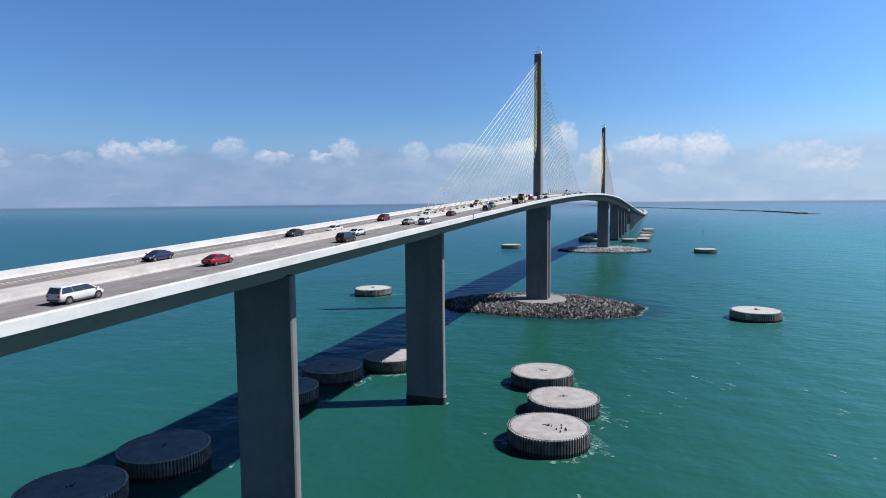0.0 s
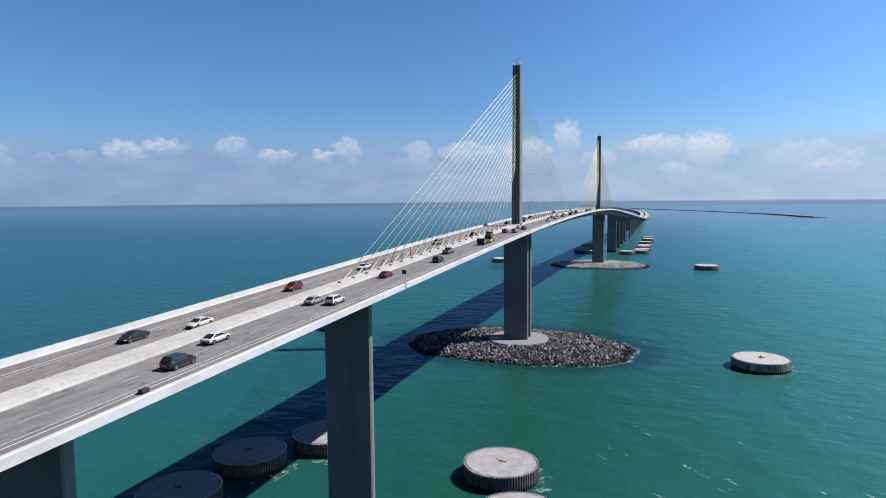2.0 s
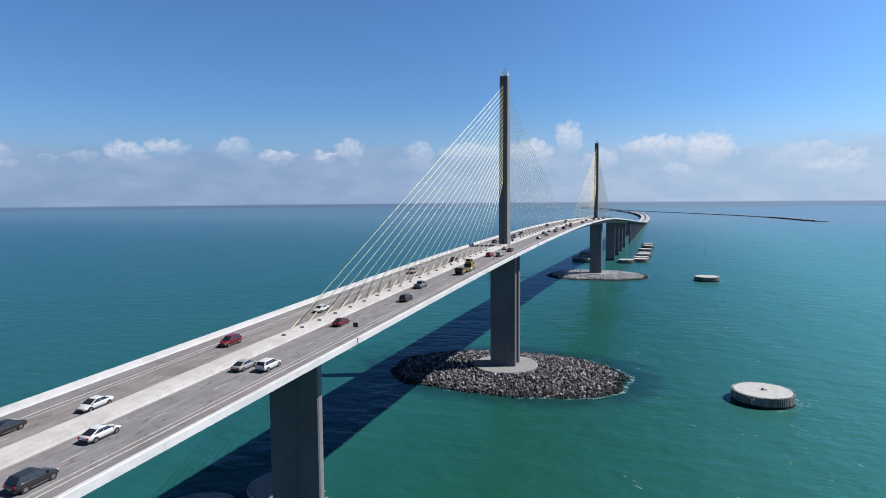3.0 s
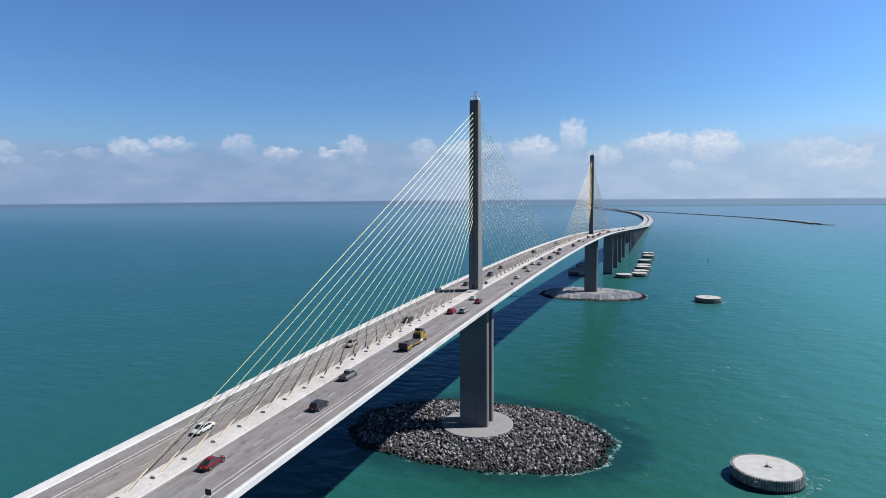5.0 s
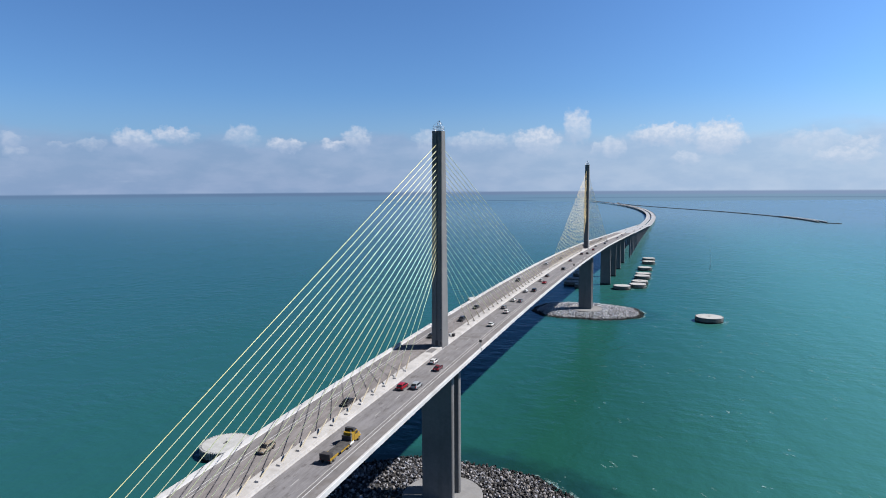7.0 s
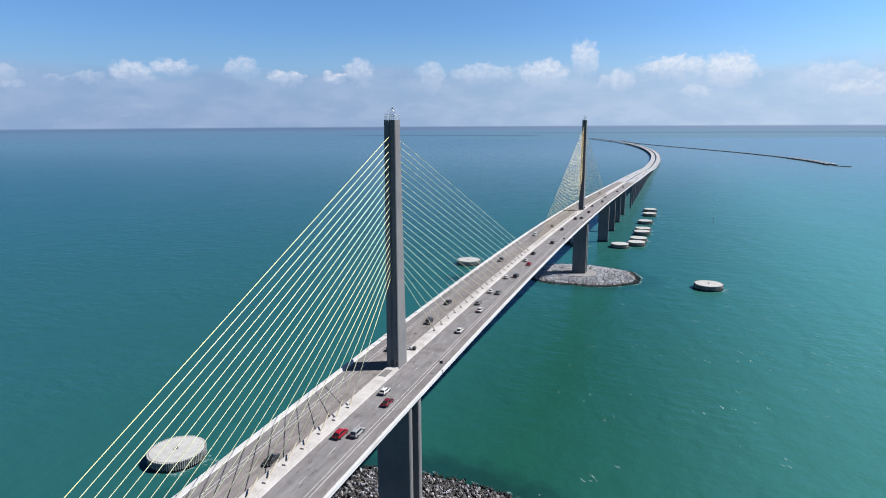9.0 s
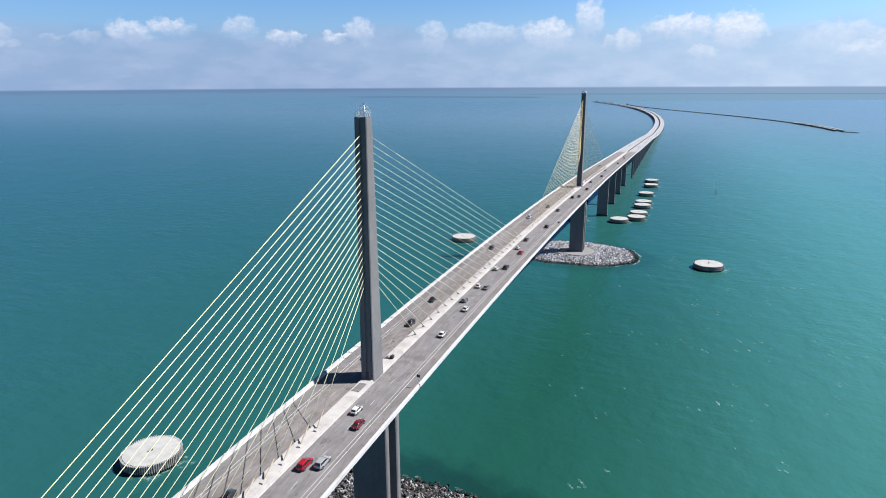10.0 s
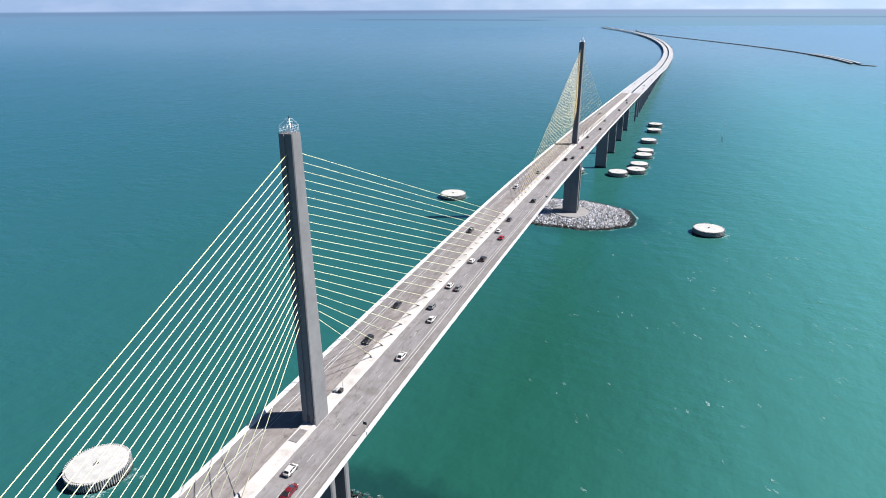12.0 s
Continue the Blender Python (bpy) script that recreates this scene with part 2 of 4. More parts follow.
ROCKS = material("riprap stone heap", (0.098, 0.097, 0.103), 0.9, vary=0.25, scale=0.6, fine=3.0, bump=0.5, bump_scale=2.0, pieces="island", spread=1.25)
PALE_ROCKS = material("pale riprap heap", (0.30, 0.31, 0.33), 0.9, vary=0.2, scale=0.6, fine=3.0, bump=0.5, bump_scale=2.0, pieces="island", spread=0.75)
# near black, so that shade in the gaps between stones is in the colour
RUBBLE = material("shade-dark rubble core", (0.030, 0.030, 0.031), 0.95, vary=0.3, scale=0.4, fine=2.0)
WET_ROCKS = material("wet weedy stone", (0.022, 0.023, 0.024), 0.6, vary=0.25, scale=0.6, fine=3.0, bump=0.5, bump_scale=2.0, pieces="island")
PLINTH = material("plinth concrete", (0.158, 0.157, 0.160), 0.9, vary=0.12, scale=0.2, fine=1.5, bump=0.2, stain=(0.12, 0.117, 0.114), stain_amount=0.6, stain_scale=0.2)
ALGAE = material("dark weedy tide band", (0.030, 0.031, 0.030), 0.7, vary=0.3, scale=0.8, fine=4.0)
# bluish pallor of haze over the far structures, put into their concrete colours
VIADUCT = material("haze-tinted white concrete", (0.262, 0.276, 0.295), 0.85, vary=0.08, scale=0.08, fine=1.0, stain=(0.18, 0.18, 0.185), stain_amount=0.4, stain_scale=0.1)
FAR_ROAD = material("haze-paled viaduct roadway", (0.235, 0.240, 0.258), 0.9, vary=0.14, scale=0.2, fine=1.5, stretch=(1.5, 0.22, 1), stain=(0.165, 0.16, 0.165), stain_amount=0.5, stain_scale=0.06, stain_stretch=(0.5, 1.0, 1))
FAR_PIER = material("haze-tinted grey pier concrete", (0.118, 0.123, 0.135), 0.85, vary=0.1, scale=0.06, fine=0.9, stain=(0.08, 0.083, 0.09), stain_amount=0.5, stain_scale=0.16, stain_stretch=(1, 1, 0.12))


def foam_material():
    """Lacy white foam with holes through it."""
    m = bpy.data.materials.new("lacy sea foam")
    m.use_nodes = True
    n = Nodes(m.node_tree)
    co = n.add("ShaderNodeTexCoord").outputs["Object"]
    b = n.add("ShaderNodeBsdfDiffuse")
    b.inputs["Color"].default_value = (0.26, 0.37, 0.38, 1)
    clear = n.add("ShaderNodeBsdfTransparent")
    lace = n.math("MULTIPLY", n.ramp(n.noise(co, 1.3, 5.0, 0.65), 0.38, 0.75), n.ramp(n.noise(co, 0.30, 2.0, 0.5), 0.35, 0.65, 0.12, 0.7))
    mx = n.add("ShaderNodeMixShader")
    n.link(lace, mx.inputs[0])
    n.link(clear.outputs[0], mx.inputs[1])
    n.link(b.outputs[0], mx.inputs[2])
    o = n.add("ShaderNodeOutputMaterial")
    n.link(mx.outputs[0], o.inputs[0])
    return m


FOAM = foam_material()


def water_material():
    m = bpy.data.materials.new("bay water")
    m.use_nodes = True
    n = Nodes(m.node_tree)
    co = n.add("ShaderNodeTexCoord").outputs["Object"]
    s = n.add("ShaderNodeSeparateXYZ")
    n.link(co, s.inputs[0])
    big = n.noise(co, 0.0035, 4.0, 0.6, (1.0, 0.55, 1.0))
    mid = n.noise(co, 0.02, 4.0, 0.6, (1.0, 0.4, 1.0))
    f = n.math("ADD", n.math("MULTIPLY", big, 0.7), n.math("MULTIPLY", mid, 0.3))
    # bluer to the west, as sun and sky tint it, put into the colour
    west = n.ramp(s.outputs[0], -420.0, 180.0)
    f = n.math("ADD", n.math("MULTIPLY", f, 0.55), n.math("MULTIPLY", west, 0.5))
    col = n.mix(n.ramp(f, 0.25, 0.75), (0.011, 0.056, 0.064), (0.008, 0.056, 0.052))
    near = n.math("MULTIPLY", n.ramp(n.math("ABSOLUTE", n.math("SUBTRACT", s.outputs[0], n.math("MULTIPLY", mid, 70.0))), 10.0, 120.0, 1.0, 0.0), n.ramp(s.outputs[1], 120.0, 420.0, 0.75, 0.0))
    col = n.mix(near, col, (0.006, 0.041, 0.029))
    # haze over distant water put into the base colour: paler and redder far out
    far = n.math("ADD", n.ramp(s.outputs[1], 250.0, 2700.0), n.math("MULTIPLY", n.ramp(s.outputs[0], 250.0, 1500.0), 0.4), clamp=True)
    # brightening towards the sun put into the base colour east of the bridge
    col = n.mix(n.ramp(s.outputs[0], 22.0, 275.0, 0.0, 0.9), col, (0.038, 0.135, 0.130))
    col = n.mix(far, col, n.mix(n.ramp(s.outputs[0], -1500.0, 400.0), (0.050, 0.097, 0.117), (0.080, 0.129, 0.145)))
    # sunken skirts of the two rock heaps
    lumps = n.noise(co, 0.12, 3.0, 0.6)
    for y0 in (0.0, 365.8):
        ex = n.math("DIVIDE", s.outputs[0], 52.0)
        ey = n.math("DIVIDE", n.math("SUBTRACT", s.outputs[1], y0), 36.0)
        q = n.math("SQRT", n.math("ADD", n.math("MULTIPLY", ex, ex), n.math("MULTIPLY", ey, ey)))
        q = n.math("ADD", q, n.math("MULTIPLY", n.math("SUBTRACT", mid, 0.5), 0.5))
        q = n.math("ADD", q, n.math("MULTIPLY", n.math("SUBTRACT", lumps, 0.5), 0.5))
        col = n.mix(n.ramp(q, 1.08, 1.5, 0.8 if y0 == 0.0 else 0.35, 0.0), col, (0.004, 0.022, 0.022))
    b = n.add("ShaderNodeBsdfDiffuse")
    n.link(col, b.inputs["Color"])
    g = n.add("ShaderNodeBsdfGlossy")
    g.inputs["Color"].default_value, g.inputs["Roughness"].default_value = (0.48, 0.70, 0.94, 1), 0.22
    w1 = n.noise(co, 0.24, 5.0, 0.6, (0.9, 0.8, 1.0))
    w2 = n.noise(co, 0.07, 3.0, 0.55, (1.0, 0.75, 1.0))
    patch = n.ramp(n.noise(co, 0.011, 3.0, 0.55, (1.0, 0.6, 1.0)), 0.42, 0.64, 0.28, 1.0)
    swell = n.noise(co, 0.13, 3.0, 0.5, (0.45, 1.0, 1.0))
    h = n.math("ADD", n.math("MULTIPLY", w1, n.math("MULTIPLY", patch, 0.42)), n.math("MULTIPLY", w2, 1.2))
    h = n.math("ADD", h, n.math("MULTIPLY", swell, n.math("MULTIPLY", patch, 1.3)))
    bp = n.add("ShaderNodeBump")
    bp.inputs["Strength"].default_value, bp.inputs["Distance"].default_value = 0.8, 1.0
    n.link(h, bp.inputs["Height"])
    fr = n.add("ShaderNodeFresnel")
    fr.inputs["IOR"].default_value = 1.333
    mx = n.add("ShaderNodeMixShader")
    n.link(n.math("MULTIPLY", fr.outputs[0], 0.46), mx.inputs[0])
    for sh in (b, g, fr):
        n.link(bp.outputs[0], sh.inputs["Normal"])
    n.link(b.outputs[0], mx.inputs[1])
    n.link(g.outputs[0], mx.inputs[2])
    o = n.add("ShaderNodeOutputMaterial")
    n.link(mx.outputs[0], o.inputs[0])
    return m


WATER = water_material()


# ---- building helpers ----
def part(name, bm, mat, parent=None, label="", smooth=False):
    """Links a bmesh as one mesh object, under a thing or a part."""
    me = bpy.data.meshes.new(name)
    bm.normal_update()
    bm.to_mesh(me)
    bm.free()
    return shaped(name, me, mat, parent, label, smooth)


def shaped(name, me, mat, parent=None, label="", smooth=False):
    for mm in (mat if isinstance(mat, (list, tuple)) else (mat,)):
        me.materials.append(mm)
    if smooth:
        for p in me.polygons:
            p.use_smooth = True
    ob = new(name, me)
    if parent:
        ob.parent = parent
    if label:
        ob["label"] = label
    return ob


def empty(name, at=(0, 0, 0), turn=0.0):
    ob = new(name)
    ob.matrix_basis = pose(*at, 0, 0, turn)
    return ob


def raw(name, verts, faces, mat, parent=None, label="", smooth=False):
    me = bpy.data.meshes.new(name)
    me.from_pydata([tuple(v) for v in verts], [], faces)
    me.update()
    return shaped(name, me, mat, parent, label, smooth)


def box(bm, x0, x1, y0, y1, z0, z1, bevel=0.0):
    r = bmesh.ops.create_cube(bm, size=1.0, matrix=Matrix.LocRotScale(((x0 + x1) / 2, (y0 + y1) / 2, (z0 + z1) / 2), None, (x1 - x0, y1 - y0, z1 - z0)))
    if bevel:
        es = list({e for v in r["verts"] for e in v.link_edges})
        bmesh.ops.bevel(bm, geom=es, offset=bevel, segments=2, affect="EDGES", profile=0.5)
    return bm


def rod(bm, a, b, r0, r1=None, n=8):
    a, b = Vector(a), Vector(b)
    d = b - a
    m = Matrix.Translation((a + b) / 2) @ d.to_track_quat("Z", "Y").to_matrix().to_4x4()
    bmesh.ops.create_cone(bm, cap_ends=True, segments=n, radius1=r0, radius2=r0 if r1 is None else r1, depth=d.length, matrix=m)
    return bm


def loft(bm, rings):
    """Skins rings of equal length, with caps."""
    vs = [[bm.verts.new(p) for p in ring] for ring in rings]
    k = len(vs[0])
    for a, b in zip(vs, vs[1:]):
        for i in range(k):
            bm.faces.new((a[i], a[(i + 1) % k], b[(i + 1) % k], b[i]))
    bm.faces.new(vs[0][::-1])
    bm.faces.new(vs[-1])
    bmesh.ops.recalc_face_normals(bm, faces=bm.faces)
    return bm


# ---- the bridge's line ----
SPAN = 365.8
SPLIT = 830.0
AXIS = -0.45  # the pylons and stays stand a little west of the road line


def road_z(y):
    d = abs(y - SPAN / 2)
    return max(59.2 - (d * d / 15000 if d < 300 else 6 + 0.04 * (d - 300)), 8.0)


def axis_x(y):
    """The line bends gently to the west beyond the far pylon and then swings round."""
    x = -0.008 * max(0.0, min(y, 1300.0) - SPAN)
    return x - 6.4e-5 * max(0.0, y - 1800.0) ** 2


def sweep(name, profile, ys, mat, parent, label="", shift=0.0):
    """A bar of constant section along the bridge; profile: (x, height above the road), in order round the section."""
    verts, faces, k = [], [], len(profile)
    for y in ys:
        s = (axis_x(y + 1) - axis_x(y - 1)) / 2
        c = 1 / math.hypot(1, s)
        for px, pz in profile:
            px = px + shift
            verts.append((axis_x(y) + px * c, y - px * s * c, road_z(y) + pz))
    for i in range(len(ys) - 1):
        for j in range(k):
            a, b = i * k + j, i * k + (j + 1) % k
            faces.append((a, b, b + k, a + k))
    faces.append(tuple(range(k))[::-1])
    faces.append(tuple(range((len(ys) - 1) * k, len(ys) * k)))
    return raw(name, verts, faces, mat, parent, label)


def steps(a, b, d):
    n = max(1, round((b - a) / d))
    return [a + (b - a) * i / n for i in range(n + 1)]


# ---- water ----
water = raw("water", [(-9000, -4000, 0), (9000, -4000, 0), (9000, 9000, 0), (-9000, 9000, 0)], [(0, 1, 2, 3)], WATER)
tagged(water, "choppy turquoise bay water reaching to the horizon", "water", kind="structure")

# ---- the cable-stayed bridge ----
bridge = tagged(empty("cable_stayed_bridge"), "pale concrete cable-stayed bridge with two single pylons over the bay", "bridge")
YS = steps(-420, SPLIT, 10)
sweep("girder", [(-14.0, -0.35), (-13.4, -0.75), (-7.6, -1.15), (-4.9, -4.3), (4.9, -4.3), (7.6, -1.15), (13.4, -0.75), (14.0, -0.35), (14.0, -0.1), (-14.0, -0.1)], YS, GIRDER, bridge)
for sx in (1, -1):
    sweep("roadway", [(sx * x, z) for x, z in ((1.55 if sx > 0 else 2.3, -0.1), (9.95, -0.1), (9.95, 0.0), (1.55 if sx > 0 else 2.3, 0.0))], YS, ROAD if sx > 0 else ROAD_WARM, bridge)
    sweep("shoulder", [(sx * x, z) for x, z in ((9.95, -0.1), (14.0, -0.1), (14.0, 0.0), (9.95, 0.0))], YS, SHOULDER, bridge)
    sweep("parapet", [(sx * x, z) for x, z in ((14.0, 0.0), (14.14, 0.3), (14.28, 1.0), (14.72, 1.0), (14.85, 0.9), (14.88, -0.10), (14.6, -0.16), (14.0, -0.1))], YS, PARAPET, bridge)
    sweep("edge_line", [(sx * x, z) for x, z in ((9.75, 0.004), (9.95, 0.004), (9.95, 0.012), (9.75, 0.012))], YS, PAINT, bridge)
    sweep("drain_kerb", [(sx * x, z) for x, z in ((10.75, 0.004), (10.9, 0.004), (10.9, 0.03), (10.75, 0.03))], YS, PARAPET, bridge)
sweep("median", [(-2.3, -0.1), (1.55, -0.1), (1.55, 0.1), (1.43, 0.35), (1.35, 0.8), (1.1, 0.84), (-1.85, 0.84), (-2.1, 0.8), (-2.18, 0.35), (-2.3, 0.1)], YS, MEDIAN, bridge)


def dashes():
    """Short white paint strips between the lanes, alike and laid along the slope."""
    strip_mesh = raw("lane_dash", [(-0.08, 0, 0.0), (0.08, 0, 0.0), (0.08, 3.05, 0.0), (-0.08, 3.05, 0.0)], [(0, 1, 2, 3)], PAINT, bridge)
    for sx in (-1, 1):
        for y in np.arange(-417, SPLIT - 5, 12.2):
            ob = strip_mesh if sx < 0 and y < -416 else new("lane_dash", strip_mesh.data)
            ob.parent = bridge
            ob.matrix_basis = pose(axis_x(y) + sx * 6.18, y, road_z(y) + 0.012, math.degrees(math.atan((road_z(y + 3.05) - road_z(y)) / 3.05)), 0,
                                   -math.degrees(math.atan((axis_x(y + 3.05) - axis_x(y)) / 3.05)))


dashes()



def slab(bm, x, y, hx, hy, z0, z1):
    """An upright wall pier with rounded ends."""
    rings = []
    for z in (z0, z0 * 0.3 + z1 * 0.7, z1):
        ring = []
        for sx in (1, -1):
            for i in range(5):
                a = (-90 + 45 * i) if sx > 0 else (90 + 45 * i)
                ring.append((x + sx * (hx - hy * 0.35) + math.cos(radians(a)) * hy * 0.35, y + math.sin(radians(a)) * hy, z))
        rings.append(ring)
    return loft(bm, rings)


def pier(y, hx=5.65, hy=0.85):
    x, top = axis_x(y) + 0.55, road_z(y) - 4.0
    ob = part("pier", slab(bmesh.new(), x, y, hx, hy, -1.0, top), PIER, bridge)
    part("footing", slab(bmesh.new(), x, y, hx + 0.2, hy + 0.2, -2.0, 1.9), ALGAE, ob, "dark weedy foot above the water")
    part("collar", slab(bmesh.new(), x, y, hx + 0.26, hy + 0.26, 1.9, 2.15), PLINTH, ob)


for k in range(3):
    pier(-168.0 - 72.9 * k)
for k in range(4):
    pier(SPAN + 168.0 + 73.2 * k)


def pylon(y):
    z0, z1 = road_z(y), 130.6 if y == 0 else 131.3
    rings = []
    for z in (z0 - 3.0, z0 + 2.0, z1):
        f = (z - z0) / (z1 - z0)
        hx, hy, c = 1.98 - 0.22 * f, 3.1 - 1.4 * f, 0.2
        g = 0.35
        rings.append([(AXIS + px, y + py, z) for px, py in (
            (hx, -hy + c), (hx, hy - c), (hx - c, hy), (g, hy), (g * 0.8, hy - 0.25), (-g * 0.8, hy - 0.25), (-g, hy), (-hx + c, hy), (-hx, hy - c), (-hx, -hy + c),
            (-hx + c, -hy), (-g, -hy), (-g * 0.8, -hy + 0.25), (g * 0.8, -hy + 0.25), (g, -hy), (hx - c, -hy))])
    ob = part("pylon", loft(bmesh.new(), rings), PIER, bridge)
    for sy in (-1, 1):
        part("pylon_leg", slab(bmesh.new(), -0.15, y + sy * 3.5, 5.8, 1.1, 1.0, z0 - 3.6), PIER, ob)
    part("pylon_table", box(bmesh.new(), -4.8, 4.8, y - 5.6, y + 5.6, z0 - 6.0, z0 - 4.25, 0.2), PIER, ob)
    # railing, frame and lightning mast on the head
    bm = bmesh.new()
    hx, hy = 1.45, 1.5

    def tube(a, b, r=0.05):
        rod(bm, (AXIS + a[0], y + a[1], z1 + a[2]), (AXIS + b[0], y + b[1], z1 + b[2]), r, n=6)

    for sx in (-1, 1):
        for sy in (-1, 1):
            tube((sx * hx, sy * hy, 0), (sx * hx, sy * hy, 1.5), 0.06)
            tube((sx * hx, sy * hy, 1.5), (sx * 0.45 + 0.2, sy * 0.45, 3.0))
            tube((sx * 0.45 + 0.2, sy * 0.45, 0), (sx * 0.45 + 0.2, sy * 0.45, 3.0), 0.045)
        for h in (0.5, 1.0, 1.5):
            tube((sx * hx, -hy, h), (sx * hx, hy, h), 0.04)
            tube((-hx, sx * hy, h), (hx, sx * hy, h), 0.04)
        for h in (1.6, 2.3, 3.0):
            tube((sx * 0.45 + 0.2, -0.45, h), (sx * 0.45 + 0.2, 0.45, h), 0.04)
            tube((-0.25, sx * 0.45, h), (0.65, sx * 0.45, h), 0.04)
        for k in range(3):
            tube((sx * hx, -hy + k, 0), (sx * hx, -hy + 1 + k, 1.5), 0.04)
            tube((-hx + 0.97 * k, sx * hy, 0), (-hx + 0.97 * (k + 1), sx * hy, 1.5), 0.04)
    part("mast_cage", bm, STEEL, ob, "galvanised steel cage on the pylon head")
    part("warning_lamp", rod(bmesh.new(), (AXIS + 0.2, y, z1 + 3.0), (AXIS + 0.2, y, z1 + 3.5), 0.18, 0.13, 10), DARK, ob)
    part("conduit", rod(bmesh.new(), (AXIS + 1.55, y - 3.05, z0 + 1.4), (AXIS + 1.45, y - 2.32, z0 + 42.0), 0.09, n=8), DARK, ob, "dark cable conduit up the face")
    for h, g in ((1.6, 0.9), (6.5, 0.45), (14.0, 0.4)):
        f = h / (z1 - z0)
        part("junction_box", box(bmesh.new(), AXIS + 1.2, AXIS + 1.8, y - 3.3 + 1.4 * f, y - 3.02 + 1.4 * f, z0 + h, z0 + h + g, 0.03), DARK, ob)
    part("access_door", box(bmesh.new(), AXIS - 0.55, AXIS + 0.45, y - 3.14, y - 3.05, z0 + 0.9, z0 + 2.9, 0.02), DARK, ob, "dark steel access door")
    return ob


for y0 in (0.0, SPAN):
    pylon(y0)


def stays(y0):
    for sy in (-1, 1):
        for i in range(21):
            out = 30.5 + 7.06 * i
            if sy < 0:
                out += 0.12 * i if y0 > 0 else -0.08 * max(0, i - 15) ** 2
            ya = y0 + sy * out
            za = road_z(ya) + 0.84
            zt = 86.0 + 40.2 * (i / 20)
            f = (zt - road_z(y0)) / (130.3 - road_z(y0))
            yt = y0 + sy * (2.75 - 1.4 * f)
            a, b = Vector((0, ya, za)), Vector((AXIS - 0.05, yt, zt))
            ob = part("stay_cable", rod(bmesh.new(), a, b, 0.077, n=8), STAY_GOLD if y0 > 0 else STAY_YELLOW if sy < 0 and i == 20 else STAY, bridge, smooth=True)
            d = (b - a).normalized()
            bm = rod(bmesh.new(), a - d * 0.3, a + d * 5.2, 0.19, 0.14, 10)
            part("anchor_pipe", bm, ANCHOR, ob, "thick beige anchor pipe")
            part("anchor_block", box(bmesh.new(), -0.45, 0.45, ya - 0.8, ya + 0.8, za - 0.12, za + 0.35, 0.08), MEDIAN, ob)


for y0 in (0.0, SPAN):
    stays(y0)

# ---- twin low viaduct beyond ----
FAR = steps(SPLIT, 1300, 40) + steps(1300, 4880, 60)[1:]
for sx, side in ((1, "eastern"), (-1, "western")):
    via = tagged(empty("viaduct"), "long pale concrete " + side + " viaduct curving low over the bay", "viaduct", group="twin viaducts")
    c = sx * 8.6
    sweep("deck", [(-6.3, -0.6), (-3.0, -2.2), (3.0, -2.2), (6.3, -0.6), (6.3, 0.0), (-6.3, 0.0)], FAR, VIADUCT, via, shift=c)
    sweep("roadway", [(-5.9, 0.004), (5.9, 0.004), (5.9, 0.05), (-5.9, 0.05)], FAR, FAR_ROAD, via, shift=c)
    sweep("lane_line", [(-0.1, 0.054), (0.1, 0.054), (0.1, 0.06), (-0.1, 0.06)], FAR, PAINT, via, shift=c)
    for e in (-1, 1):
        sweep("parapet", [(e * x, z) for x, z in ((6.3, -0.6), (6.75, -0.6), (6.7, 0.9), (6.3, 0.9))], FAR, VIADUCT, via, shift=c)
    ys = [SPLIT + 3 + 41.1 * k for k in range(72)]
    for y in ys:
        bm = bmesh.new()
        x = axis_x(y) + c
        top = road_z(y) - 2.2
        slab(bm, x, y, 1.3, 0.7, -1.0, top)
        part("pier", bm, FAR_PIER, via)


# ---- pylon islands ----
def rock_mesh(seed):
    rng = random.Random(seed)
    bm = bmesh.new()
    bmesh.ops.create_icosphere(bm, subdivisions=1, radius=0.5)
    for v in bm.verts:
        v.co *= rng.uniform(0.66, 1.3)
    me = bpy.data.meshes.new("rock")
    bm.to_mesh(me)
    bm.free()
    me.materials.append(ROCK)
    return me


ROCK_MESHES = [rock_mesh(s) for s in range(9)]
ROCK_DATA = [(np.array([v.co[:] for v in me.vertices]), [tuple(p.vertices) for p in me.polygons]) for me in ROCK_MESHES]
# half length, half breadth and middle of each oval, by its seed
ISLES = {3: (51.5, 35.0, 0.6, -1.0), 8: (48.0, 38.0, 0.2, 3.8)}


def isle_edge(a, seed):
    return 1 + 0.025 * math.sin(3 * a + seed) + 0.018 * math.sin(7 * a + 2 * seed) + 0.012 * math.sin(13 * a)


def isle_at(a, e, seed):
    """Plan position on the full-bodied oval at angle a, e of the way out."""
    ha, hb, cx, cy = ISLES[seed]
    c, d = math.cos(a), math.sin(a)
    return cx + ha * e * math.copysign(abs(c) ** 0.88, c), cy + hb * e * math.copysign(abs(d) ** 0.88, d)


def isle_z(q):
    """Height of the heap at q, from 0 in the middle to 1 at the shore."""
    return 3.0 if q < 0.5 else 3.0 - 3.05 * ((q - 0.5) / 0.5) ** 1.3


